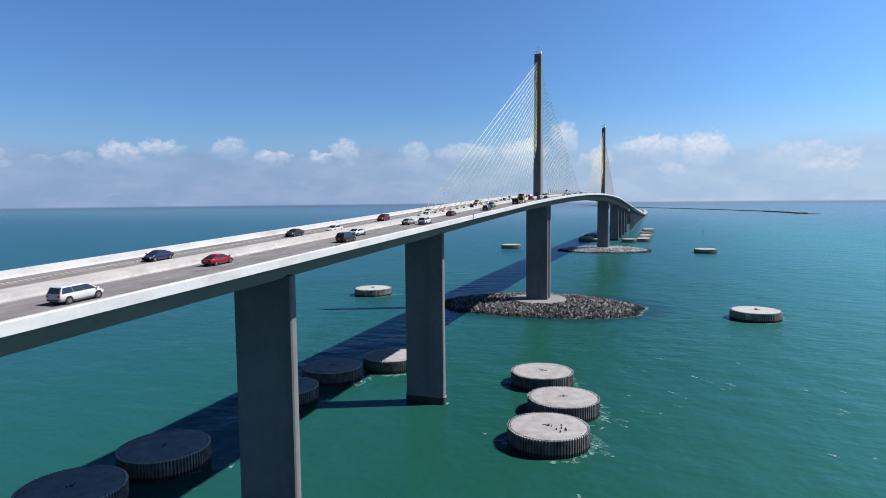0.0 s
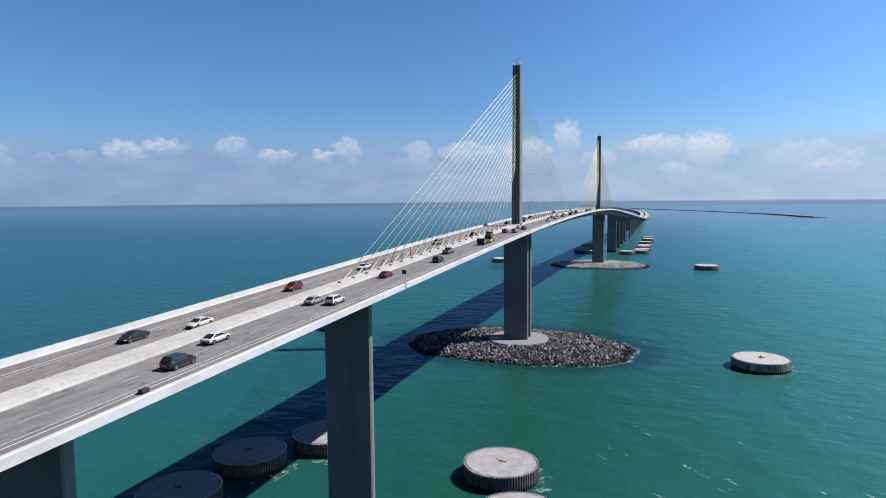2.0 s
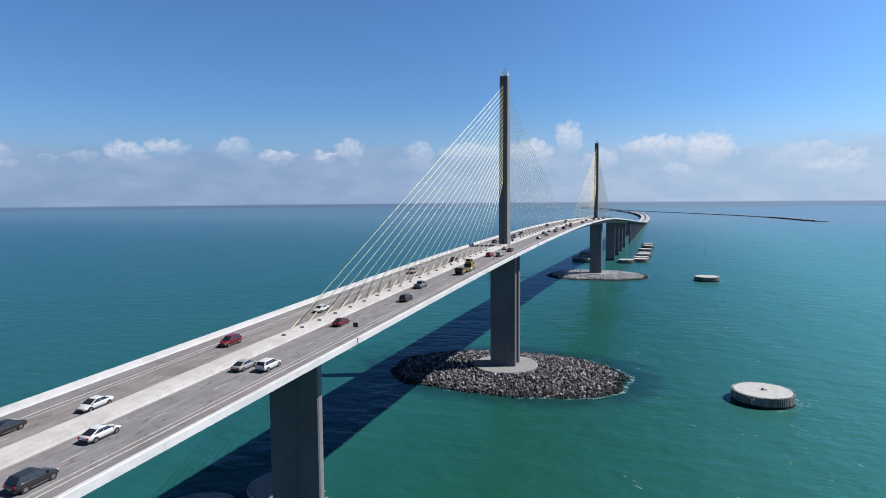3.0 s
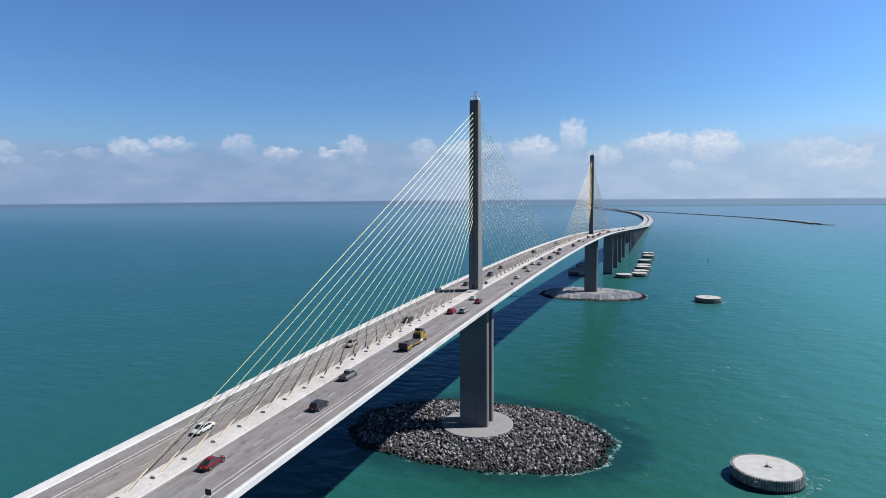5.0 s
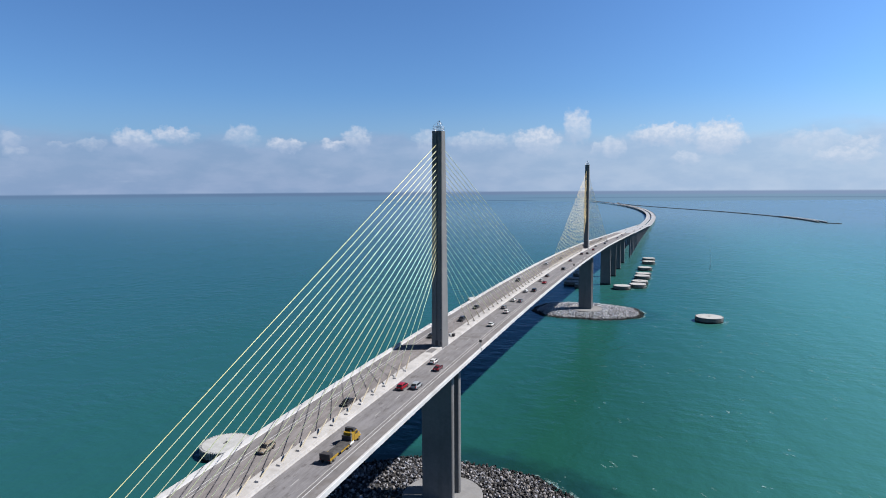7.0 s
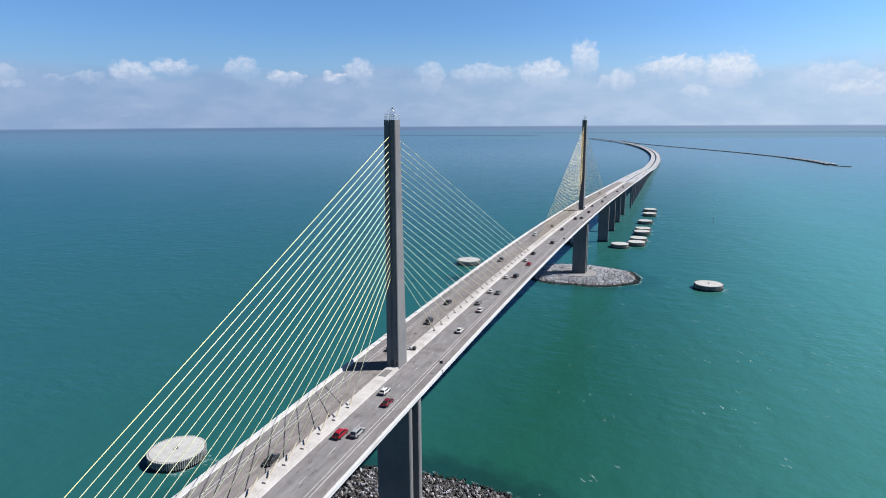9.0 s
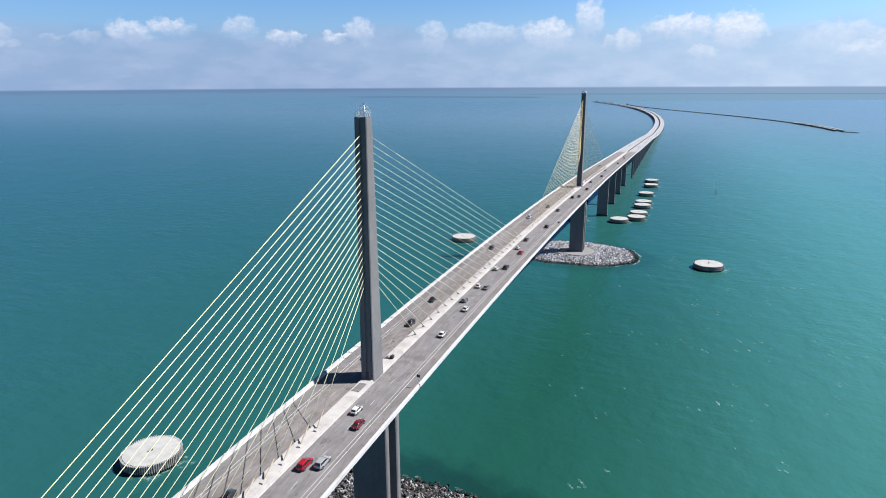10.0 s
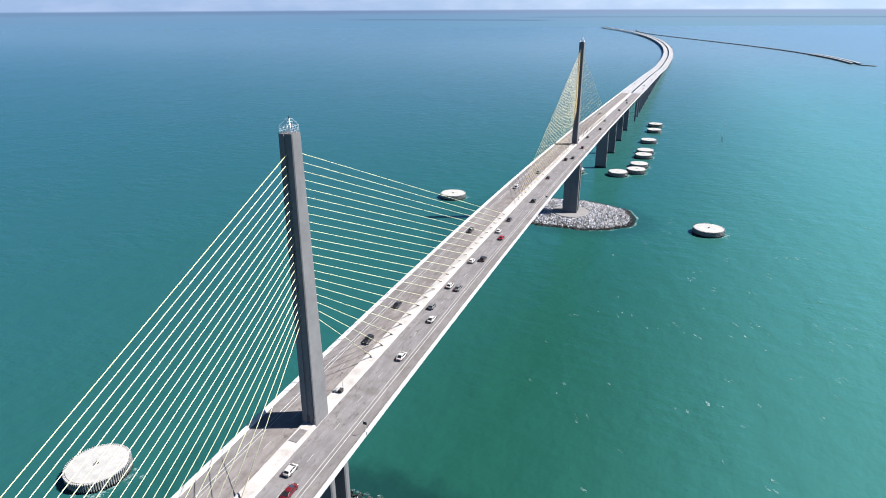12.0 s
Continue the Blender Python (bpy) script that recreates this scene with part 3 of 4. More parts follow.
def island(y0, seed, singles, stone):
    isle = tagged(empty("rock_island", (0, y0, 0)), "oval island of piled grey riprap boulders round a pylon foot", "rock island", group="pylon islands")
    verts, faces, n, rows = [], [], 72, (0.0, 0.3, 0.55, 0.7, 0.85, 1.0, 1.06)
    for q in rows:
        for i in range(n):
            a = 2 * math.pi * i / n
            e = isle_edge(a, seed) * q
            verts.append((*isle_at(a, e, seed), isle_z(q) - 0.25))
    for r in range(len(rows) - 1):
        for i in range(n):
            j = (i + 1) % n
            faces.append((r * n + i, (r + 1) * n + i, (r + 1) * n + j, r * n + j))
    raw("rubble_core", verts, faces, RUBBLE, isle)
    bm = bmesh.new()
    rings = []
    for z, k in ((0.5, 1.0), (3.55, 1.0), (3.75, 0.985)):
        rings.append([(0.2 + 14.2 * k * math.cos(2 * math.pi * i / 48), -0.6 + 15.4 * k * math.sin(2 * math.pi * i / 48), z) for i in range(48)])
    loft(bm, rings)
    part("plinth", bm, PLINTH, isle, "smooth oval concrete plinth")
    rng = random.Random(seed)
    near, heap, wet = 0, ([], []), ([], [])
    for k in range(8600):
        a, q = rng.uniform(0, 2 * math.pi), math.sqrt(rng.uniform(0.03, 1.04))
        e = isle_edge(a, seed) * q
        x, y = isle_at(a, e, seed)
        if ((x - 0.2) / 14.6) ** 2 + ((y + 0.6) / 15.9) ** 2 < 1:
            continue
        s = rng.uniform(0.75, 1.75)
        m = Matrix.LocRotScale((x, y, isle_z(q) + rng.uniform(-0.55, 0.55)), Euler([rng.uniform(0, 6.28) for _ in range(3)]), (s, s * rng.uniform(0.55, 0.9), s * rng.uniform(0.55, 0.85)))
        pick = rng.randrange(len(ROCK_MESHES))
        if near < singles and -34 < y < -8 and -5 < x < 40:
            ob = new("boulder", ROCK_MESHES[pick])
            ob.parent, ob.matrix_basis = isle, m
            near += 1
        else:
            vs, fs = ROCK_DATA[pick]
            verts, faces = wet if q + rng.gauss(0, 0.015) > (0.94 if seed == 3 else 0.93) else heap
            k0 = len(verts)
            mm = np.array(m)
            verts.extend((vs @ mm[:3, :3].T + mm[:3, 3]).tolist())
            faces.extend([tuple(i + k0 for i in f) for f in fs])
    ob = raw("riprap", *heap, stone, isle)
    ob["kind"] = "stuff"
    ob = raw("wet_boulder_edge", *wet, WET_ROCKS, isle, "dark wet stones along the waterline")
    ob["kind"] = "stuff"


island(0.0, 3, 290, ROCKS)
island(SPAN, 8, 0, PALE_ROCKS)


# ---- ship-impact dolphins ----
def dolphin(r, top, mast=True):
    d = tagged(empty("dolphin"), "round concrete-capped dolphin in a ring of weathered sheet piles", "dolphin", group="bridge dolphins")
    n = 84
    ring = []
    for i in range(n):
        for da, k in ((0.0, 1.0), (0.36, 1.0), (0.5, 0.955), (0.86, 0.955)):
            a = 2 * math.pi * (i + da) / n
            ring.append((k * r * math.cos(a), k * r * math.sin(a)))
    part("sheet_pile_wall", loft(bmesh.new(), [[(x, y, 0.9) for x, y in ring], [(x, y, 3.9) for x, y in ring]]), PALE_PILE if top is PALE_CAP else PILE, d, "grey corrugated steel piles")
    part("tide_band", loft(bmesh.new(), [[(x, y, -1.5) for x, y in ring], [(x, y, 0.9) for x, y in ring]]), ALGAE, d, "dark weed-covered foot of the piles")
    circ = [(math.cos(2 * math.pi * i / 64), math.sin(2 * math.pi * i / 64)) for i in range(64)]
    part("cap", loft(bmesh.new(), [[(x * r * k, y * r * k, z) for x, y in circ] for z, k in ((3.5, 0.925), (4.06, 0.925), (4.12, 0.915), (4.18, 0.6))]), top, d)
    bm = bmesh.new()
    vs = []
    for z, k in ((3.85, 0.985), (4.1, 0.985), (4.1, 1.0), (3.85, 1.0)):
        vs.append([bm.verts.new((x * k, y * k, z)) for x, y in ring])
    m = len(ring)
    for q in range(4):
        for i in range(m):
            bm.faces.new((vs[q][i], vs[q][(i + 1) % m], vs[(q + 1) % 4][(i + 1) % m], vs[(q + 1) % 4][i]))
    bmesh.ops.recalc_face_normals(bm, faces=bm.faces)
    part("rim", bm, PARAPET, d, "pale worn pile heads")
    bm = bmesh.new()
    if mast:
        rod(bm, (0, 0, 4.05), (0, 0, 6.2), 0.07, n=8)
        part("beacon_post", bm, STEEL, d)
        part("battery_box", box(bmesh.new(), -0.45, 0.45, -0.4, 0.4, 4.05, 4.75, 0.04), DARK, d)
        part("cleat", box(bmesh.new(), 0.6, 1.5, -0.3, 0.1, 4.05, 4.4, 0.03), DARK, d)
    else:
        part("mooring_fitting", box(bm, -0.35, 0.35, -0.3, 0.3, 4.05, 4.45, 0.05), DARK, d, "low dark steel fitting")
        part("cleat", box(bmesh.new(), 0.5, 1.5, -0.2, 0.15, 4.05, 4.3, 0.04), DARK, d)
        part("bollard", rod(bmesh.new(), (-0.9, 0.4, 4.05), (-0.9, 0.4, 4.6), 0.09, n=8), DARK, d)
    return d


BIG = [(102.8, -9.5), (-102.0, 10), (102.0, 359), (-105, 380)]
SMALL = [(28, -141), (38, -164.5), (38, -187), (-24, -137), (-36.5, -155), (-38.3, -178.5), (-38.3, -224), (-40, -245),
         (35.5, 525), (19.8, 508), (36, 550.5), (36.5, 596), (36.4, 620), (35.4, 681.5), (37, 754), (35.4, 798), (-22, 505), (-37, 523), (-38, 550), (-38, 596), (-38, 620)]
first = dolphin(11.0, PALE_CAP)
first.matrix_basis = pose(*BIG[0], 0)
for x, y in BIG[1:]:
    copy_thing(first, pose(x, y, 0, 0, 0, x))
small = dolphin(9.4, CAP, False)
small.matrix_basis = pose(*SMALL[0], 0)
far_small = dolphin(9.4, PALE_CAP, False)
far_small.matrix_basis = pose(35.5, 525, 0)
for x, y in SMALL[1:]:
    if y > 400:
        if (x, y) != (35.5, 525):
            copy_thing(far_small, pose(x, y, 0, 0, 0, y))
        continue
    copied = copy_thing(small, pose(x, y, 0, 0, 0, y))
    if (x, y) == (38, -187):
        turn = Matrix.Rotation(radians(-y), 4, "Z")
        for px, py in ((2.9, 0.6), (3.2, -1.0), (4.1, -1.3), (4.4, -2.0), (2.2, -2.2), (3.3, -3.4)):
            p = turn @ Vector((px, py, 0))
            part("stub", box(bmesh.new(), p.x - 0.14, p.x + 0.14, p.y - 0.14, p.y + 0.14, 4.1, 4.6, 0.03), DARK, copied, "short dark steel stub")
# a small white notice on the side of one large dolphin
board = part("notice_board", box(bmesh.new(), -5.1, -3.4, -10.75, -10.6, 1.5, 3.2, 0.03), PARAPET, first, "small white notice board")
for k in range(3):
    part("text_bar", box(bmesh.new(), -4.9, -3.6 - 0.2 * (k % 2), -10.78, -10.74, 1.8 + 0.42 * k, 2.02 + 0.42 * k), DARK, board, "dark bar of writing")


pole = tagged(empty("service_pole", (3.1, -32.4, 1.9)), "slim pale steel pole standing on the island rocks", "pole")
part("shaft", rod(bmesh.new(), (0, 0, -0.6), (-0.4, 0, 6.3), 0.12, 0.09, 8), PARAPET, pole)
part("arm", rod(bmesh.new(), (-0.4, 0, 6.2), (0.6, 0, 6.6), 0.08, 0.06, 6), PARAPET, pole)


# ---- sea foam and whitecaps ----
def foam():
    rng = random.Random(11)
    verts, faces = [], []

    def fleck(x, y, a, b, turn):
        k, n = len(verts), 14
        z = rng.uniform(0.05, 0.3)
        for i in range(n):
            t = 2 * math.pi * i / n
            r = rng.uniform(0.5, 1.0)
            px, py = a * r * math.cos(t), b * r * math.sin(t)
            verts.append((x + px * math.cos(turn) - py * math.sin(turn), y + px * math.sin(turn) + py * math.cos(turn), z))
        faces.append(tuple(range(k, k + n)))

    for y0, seed in ((0.0, 3), (SPAN, 8)):
        for _ in range(95):
            t = rng.gauss(0.1, 0.85)
            q = isle_edge(t, seed) * (1.025 + abs(rng.gauss(0, 0.012)))
            px, py = isle_at(t, q, seed)
            fleck(px, y0 + py, rng.uniform(1.0, 3.2), rng.uniform(0.4, 1.1), t + 1.57 + rng.gauss(0, 0.2))
    for x, y, r in [(*p, 11.0) for p in BIG] + [(*p, 9.4) for p in SMALL]:
        for _ in range(22):
            t = rng.gauss(-0.15, 0.6)
            q = r + 0.4 + abs(rng.gauss(0, 1.8))
            fleck(x + q * math.cos(t), y + q * math.sin(t), rng.uniform(0.8, 2.6), rng.uniform(0.4, 1.3), t + 1.57 + rng.gauss(0, 0.5))
    for y in (-168.0, -240.9, -313.8):
        for _ in range(7):
            fleck(6.6 + abs(rng.gauss(0, 0.5)), y + rng.gauss(0, 0.9), rng.uniform(0.5, 1.2), rng.uniform(0.3, 0.6), 1.57 + rng.gauss(0, 0.4))
    for _ in range(400):
        x, y = rng.uniform(25, 420), rng.uniform(-230, 420)
        turn = 2.2 + rng.gauss(0, 0.3)
        for _ in range(rng.choice((1, 1, 1, 2, 3, 4))):
            fleck(x + rng.gauss(0, 2.8), y + rng.gauss(0, 2.8), rng.uniform(0.7, 2.6), rng.uniform(0.3, 0.95), turn)
    tagged(raw("sea_foam", verts, faces, FOAM), "flecks of white foam and small breaking wave crests", "foam", kind="stuff")


foam()


# ---- old fishing pier and causeway, far off ----
def strip(name, pts, half, z0, z1, mat, parent=None, label=""):
    verts, faces = [], []
    for i, (x, y) in enumerate(pts):
        a, b = Vector(pts[max(0, i - 1)]), Vector(pts[min(len(pts) - 1, i + 1)])
        d = (b - a).normalized()
        for px, pz in ((-half, z0), (half, z0), (half * 0.8, z1), (-half * 0.8, z1)):
            verts.append((x + d.y * px, y - d.x * px, pz))
    for i in range(len(pts) - 1):
        for j in range(4):
            a, b = i * 4 + j, i * 4 + (j + 1) % 4
            faces.append((a, b, b + 4, a + 4))
    faces += [(3, 2, 1, 0), tuple(range(len(verts) - 4, len(verts)))]
    return raw(name, verts, faces, mat, parent, label)


def old_line(y, off=0.0):
    f = (y - 1950.0) / 1000.0
    return 486.0 + off - 39.9 * f - 331.9 * f * f + 86.9 * f ** 3


# rock colour made lighter and bluer for the haze in front of it
CAUSE = material("haze-tinted dark causeway rock", (0.066, 0.078, 0.090), 0.95, vary=0.3, scale=0.05, fine=0.4)
strip("causeway", [(old_line(y), y) for y in steps(2340, 4500, 90)], 6.0, -1.0, 2.8, CAUSE)
tagged(bpy.data.objects["causeway"], "long dark rocky causeway of an old road", "causeway", kind="structure")
for off in (-7.0, 9.0):
    fp = tagged(empty("fishing_pier"), "low old concrete fishing pier with a pale deck", "pier", group="old fishing piers")
    ys = steps(1975 - off, 2345, 60)
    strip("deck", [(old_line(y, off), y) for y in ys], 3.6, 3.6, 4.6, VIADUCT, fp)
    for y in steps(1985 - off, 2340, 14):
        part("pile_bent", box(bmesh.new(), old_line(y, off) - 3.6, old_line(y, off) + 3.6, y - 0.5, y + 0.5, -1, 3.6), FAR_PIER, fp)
strip("breakwater", [(492, 1958), (508, 1944), (523, 1930)], 6.0, -1.0, 1.8, CAUSE)
tagged(bpy.data.objects["breakwater"], "low dark rock breakwater at the pier end", "breakwater")


# ---- channel marker ----
MARK = material("grey painted steel", (0.15, 0.19, 0.20), 0.6, vary=0.15, scale=1.0, fine=5.0)


def marker(x, y, label, mast):
    d = tagged(empty("channel_marker", (x, y, 0)), label, "marker", group="channel markers")
    for k in range(3):
        a = 2.1 * k
        part("pile", rod(bmesh.new(), (1.3 * math.cos(a), 1.3 * math.sin(a), -1), (0.25 * math.cos(a), 0.25 * math.sin(a), 6.0), 0.22, 0.16, 8), MARK, d)
    part("post", rod(bmesh.new(), (0, 0, 5.5), (0, 0, mast), 0.16, 0.1, 8), STEEL, d)
    part("dayboard", box(bmesh.new(), -0.45, 0.45, -0.08, 0.08, 5.2, 6.4, 0.03), MARK, d)
    part("lantern", rod(bmesh.new(), (0, 0, mast), (0, 0, mast + 0.5), 0.2, 0.15, 8), STEEL, d)


marker(118, 715, "slender steel channel marker on a pile frame in the water", 26.0)
marker(-67, 1762, "short dark channel marker on a pile frame in the water", 9.0)

# ---- things on the deck ----
SIGN = material("dark sign panel", (0.035, 0.033, 0.035), 0.5, vary=0.15, scale=2.0, fine=9.0)
WHITE = material("white cabinet paint", (0.317, 0.317, 0.306), 0.5, vary=0.06, scale=1.0, fine=6.0)


def parapet_sign(y):
    z = road_z(y) + 1.0
    d = tagged(empty("roadside_sign", (14.45, y, z)), "dark panel sign on a steel post above a white call box", "sign", group="parapet signs")
    part("post", rod(bmesh.new(), (0, 0, -0.6), (0, 0, 2.9), 0.06, n=8), STEEL, d)
    part("panel", box(bmesh.new(), -0.5, 0.5, -0.09, -0.055, 2.0, 2.85, 0.015), SIGN, d)
    part("call_box", box(bmesh.new(), 0.05, 0.55, -0.3, 0.3, -0.9, 0.1, 0.04), WHITE, d)
    part("bracket", box(bmesh.new(), 0.0, 0.45, -0.7, 0.7, -1.05, -0.95, 0.02), STEEL, d)


for y in (-168.8, -1.0, 200.0):
    parapet_sign(y)


def deck_box(x, y, up, w, l, h, mat, name, label, category):
    d = tagged(empty(name, (x, y, road_z(y) + up)), label, category)
    part("body", box(bmesh.new(), -w / 2, w / 2, -l / 2, l / 2, 0, h * 0.88, 0.04), mat, d)
    part("lid", box(bmesh.new(), -w / 2 - 0.04, w / 2 + 0.04, -l / 2 - 0.04, l / 2 + 0.04, h * 0.88, h, 0.03), STEEL if mat is WHITE else mat, d)
    return d


deck_box(11.6, -235.7, 0.0, 0.7, 1.0, 0.5, SIGN, "drain_box", "low dark metal box lying on the shoulder", "box")
for y0 in (0.0, SPAN):
    deck_box(0.4, y0 + 11.4, 0.84, 0.9, 1.3, 0.95, SIGN, "equipment_cabinet", "dark equipment cabinet on the median behind the pylon", "cabinet")
    deck_box(-0.9, y0 + 11.2, 0.84, 0.7, 1.0, 0.9, WHITE, "control_box", "small white control box on the median", "cabinet")
    lp = tagged(empty("service_pole", (-0.2, y0 + 13.4, road_z(y0) + 0.9)), "thin steel service pole standing on the median", "pole")
    part("shaft", rod(bmesh.new(), (0, 0, 0), (0, 0, 5.0), 0.06, 0.045, 8), STEEL, lp)
    part("lamp_head", box(bmesh.new(), -0.15, 0.55, -0.1, 0.1, 4.9, 5.05, 0.03), DARK, lp)
    box_bm = box(bmesh.new(), -1.55, 0.75, y0 - 10.5, y0 - 3.6, road_z(y0 - 8) + 0.70, road_z(y0 - 8) + 0.90, 0.05)
    part("pylon_apron", box_bm, SHOULDER, bridge)


# ---- vehicles ----
GLASS = material("dark car glass", (0.012, 0.014, 0.017), 0.08, vary=0.05, scale=2.0, fine=6.0, spec=0.8)
TYRE = material("tyre rubber", (0.02, 0.02, 0.021), 0.85, vary=0.1, scale=4.0, fine=20.0)
RIM = material("alloy rim", (0.230, 0.230, 0.235), 0.35, metal=0.8, vary=0.1, scale=6.0, fine=20.0)
LAMP = material("clear lamp lens", (0.357, 0.357, 0.347), 0.2, vary=0.05, scale=6.0, fine=20.0)
TAIL = material("red tail lens", (0.35, 0.01, 0.012), 0.25, vary=0.1, scale=6.0, fine=20.0)
PAINTS = {k: material(k + " car paint", c, 0.3, vary=0.04, scale=0.8, fine=5.0, coat=0.5) for k, c in {
    "white": (0.38, 0.38, 0.375), "silver": (0.19, 0.20, 0.21), "black": (0.018, 0.018, 0.020), "grey": (0.10, 0.105, 0.11), "red": (0.19, 0.007, 0.013),
    "maroon": (0.09, 0.008, 0.012), "blue": (0.014, 0.020, 0.060), "yellow": (0.22, 0.135, 0.013), "tan": (0.18, 0.15, 0.115)}.items()}

# length, half width, hood and belt height, roof height, then along the car: rear glass foot, roof rear, roof front, windscreen foot
KINDS = {
    "sedan": (4.8, 0.91, 0.90, 1.00, 1.46, -2.05, -0.85, 0.35, 1.45),
    "hatchback": (4.2, 0.88, 0.95, 1.04, 1.50, -1.98, -1.4, 0.35, 1.3),
    "suv": (4.8, 0.96, 1.05, 1.14, 1.74, -2.3, -1.8, 0.35, 1.3),
    "minivan": (5.1, 0.99, 1.02, 1.09, 1.75, -2.48, -2.15, 0.65, 1.8),
    "pickup": (5.6, 0.98, 1.12, 1.20, 1.85, -0.75, -0.5, 0.75, 1.45),
}


def wheel(x, y, r, car):
    w = part("wheel", rod(bmesh.new(), (x - 0.11, y, r), (x + 0.11, y, r), r, n=16), TYRE, car)
    sx = 0.115 if x > 0 else -0.115
    part("rim", rod(bmesh.new(), (x + sx - 0.012, y, r), (x + sx + 0.012, y, r), r * 0.62, n=12), RIM, w, "bright alloy rim")


def shell(bm, stations):
    rings = []
    for y, w, zb, zt in stations:
        rings.append([(w * 0.86, y, zb), (w, y, zb + 0.22), (w, y, zt - 0.2), (w * 0.95, y, zt - 0.06), (w * 0.82, y, zt),
                      (-w * 0.82, y, zt), (-w * 0.95, y, zt - 0.06), (-w, y, zt - 0.2), (-w, y, zb + 0.22), (-w * 0.86, y, zb)])
    return loft(bm, rings)


def pane(name, corners, cut, mat, parent, label="", thick=0.025):
    """A pane set on a four-cornered face; cut: how far it starts and ends along the face's two ways, from 0 to 1."""
    a, b, c, d = (Vector(p) for p in corners)
    u0, u1, v0, v1 = cut

    def at(u, v):
        return a.lerp(b, u).lerp(d.lerp(c, u), v)

    out = (b - a).cross(d - a).normalized()
    ring = [at(u0, v0), at(u1, v0), at(u1, v1), at(u0, v1)]
    return part(name, loft(bmesh.new(), [[p - out * 0.02 for p in ring], [p + out * thick for p in ring]]), mat, parent, label)


def car(kind, colour, x, y):
    ln, w, hood, belt, roof, g0, g1, g2, g3 = KINDS[kind]
    paint = PAINTS[colour]
    going = 1 if x > 0 else -1
    slope = math.degrees(math.atan((road_z(y + 2) - road_z(y - 2)) / 4))
    d = empty(kind)
    d.matrix_basis = pose(axis_x(y) + x, y, road_z(y), slope if going > 0 else -slope, 0, 0 if going > 0 else 180)
    tagged(d, colour + " " + kind + " driving along the bridge roadway", "car", group="cars on the bridge")
    h, zb = ln / 2, 0.24
    if kind == "pickup":
        st = [(-h, w * 0.93, 0.45, 1.0), (-h + 0.12, w, 0.4, 1.12), (-0.8, w, zb + 0.1, 1.14), (1.5, w, zb + 0.1, belt), (h - 0.5, w * 0.97, zb + 0.1, hood - 0.02), (h - 0.15, w * 0.93, zb + 0.12, hood - 0.08), (h, w * 0.84, 0.42, hood - 0.24)]
    else:
        tail = belt if kind != "sedan" else 0.98
        st = [(-h, w * 0.84, 0.42, tail - 0.22), (-h + 0.14, w * 0.95, zb + 0.1, tail - 0.03), (-h + 0.9, w, zb, tail + 0.02), (g3 - 0.3, w, zb, belt), (g3 + 0.1, w, zb, hood + 0.04),
              (h - 0.7, w * 0.97, zb, hood - 0.05), (h - 0.25, w * 0.9, zb + 0.06, hood - 0.18), (h - 0.05, w * 0.8, 0.34, hood - 0.34), (h, w * 0.72, 0.42, hood - 0.42)]
    body = part("body", shell(bmesh.new(), st), paint, d, smooth=True)
    if kind == "pickup":
        part("bed_liner", box(bmesh.new(), -w * 0.8, w * 0.8, -h + 0.2, -0.85, 1.1, 1.155), TYRE, body, "black open cargo bed")
        for sx in (-1, 1):
            part("bed_rail", box(bmesh.new(), sx * w * 0.9 - 0.07, sx * w * 0.9 + 0.07, -h + 0.05, -0.8, 1.1, 1.3, 0.02), paint, body)
        part("tailgate", box(bmesh.new(), -w * 0.9, w * 0.9, -h + 0.02, -h + 0.12, 1.0, 1.3, 0.02), paint, body)
    # painted cabin with a crowned roof; the panes are set into its four faces
    wb, wt, zl, zr = w * 0.93, w * 0.76, belt - 0.04, roof - 0.06
    bm = bmesh.new()
    loft(bm, [[(wb, g0, zl - 0.1), (wb, g3, zl - 0.1), (-wb, g3, zl - 0.1), (-wb, g0, zl - 0.1)], [(wb, g0, zl), (wb, g3, zl), (-wb, g3, zl), (-wb, g0, zl)],
              [(wt, g1, zr), (wt, g2, zr), (-wt, g2, zr), (-wt, g1, zr)], [(wt * 0.94, g1 + 0.08, roof - 0.01), (wt * 0.94, g2 - 0.1, roof - 0.01), (-wt * 0.94, g2 - 0.1, roof - 0.01), (-wt * 0.94, g1 + 0.08, roof - 0.01)],
              [(wt * 0.7, g1 + 0.3, roof + 0.02), (wt * 0.7, g2 - 0.35, roof + 0.02), (-wt * 0.7, g2 - 0.35, roof + 0.02), (-wt * 0.7, g1 + 0.3, roof + 0.02)]])
    bmesh.ops.bevel(bm, geom=list(bm.edges), offset=0.03, segments=1, affect="EDGES", profile=0.5, clamp_overlap=True)
    cabin = part("cabin", bm, paint, body)
    pane("windscreen", [(wb, g3, zl), (-wb, g3, zl), (-wt, g2, zr), (wt, g2, zr)], (0.05, 0.95, 0.04, 0.94), GLASS, cabin, "dark tinted glass")
    pane("rear_window", [(-wb, g0, zl), (wb, g0, zl), (wt, g1, zr), (-wt, g1, zr)], (0.07, 0.93, 0.12 if kind in ("suv", "minivan", "hatchback") else 0.05, 0.92), GLASS, cabin, "dark tinted glass")
    rows = {"pickup": ((0.08, 0.50), (0.55, 0.93)), "minivan": ((0.03, 0.335), (0.35, 0.625), (0.64, 0.95)), "suv": ((0.05, 0.315), (0.33, 0.615), (0.63, 0.95))}.get(kind, ((0.10, 0.51), (0.53, 0.94)))
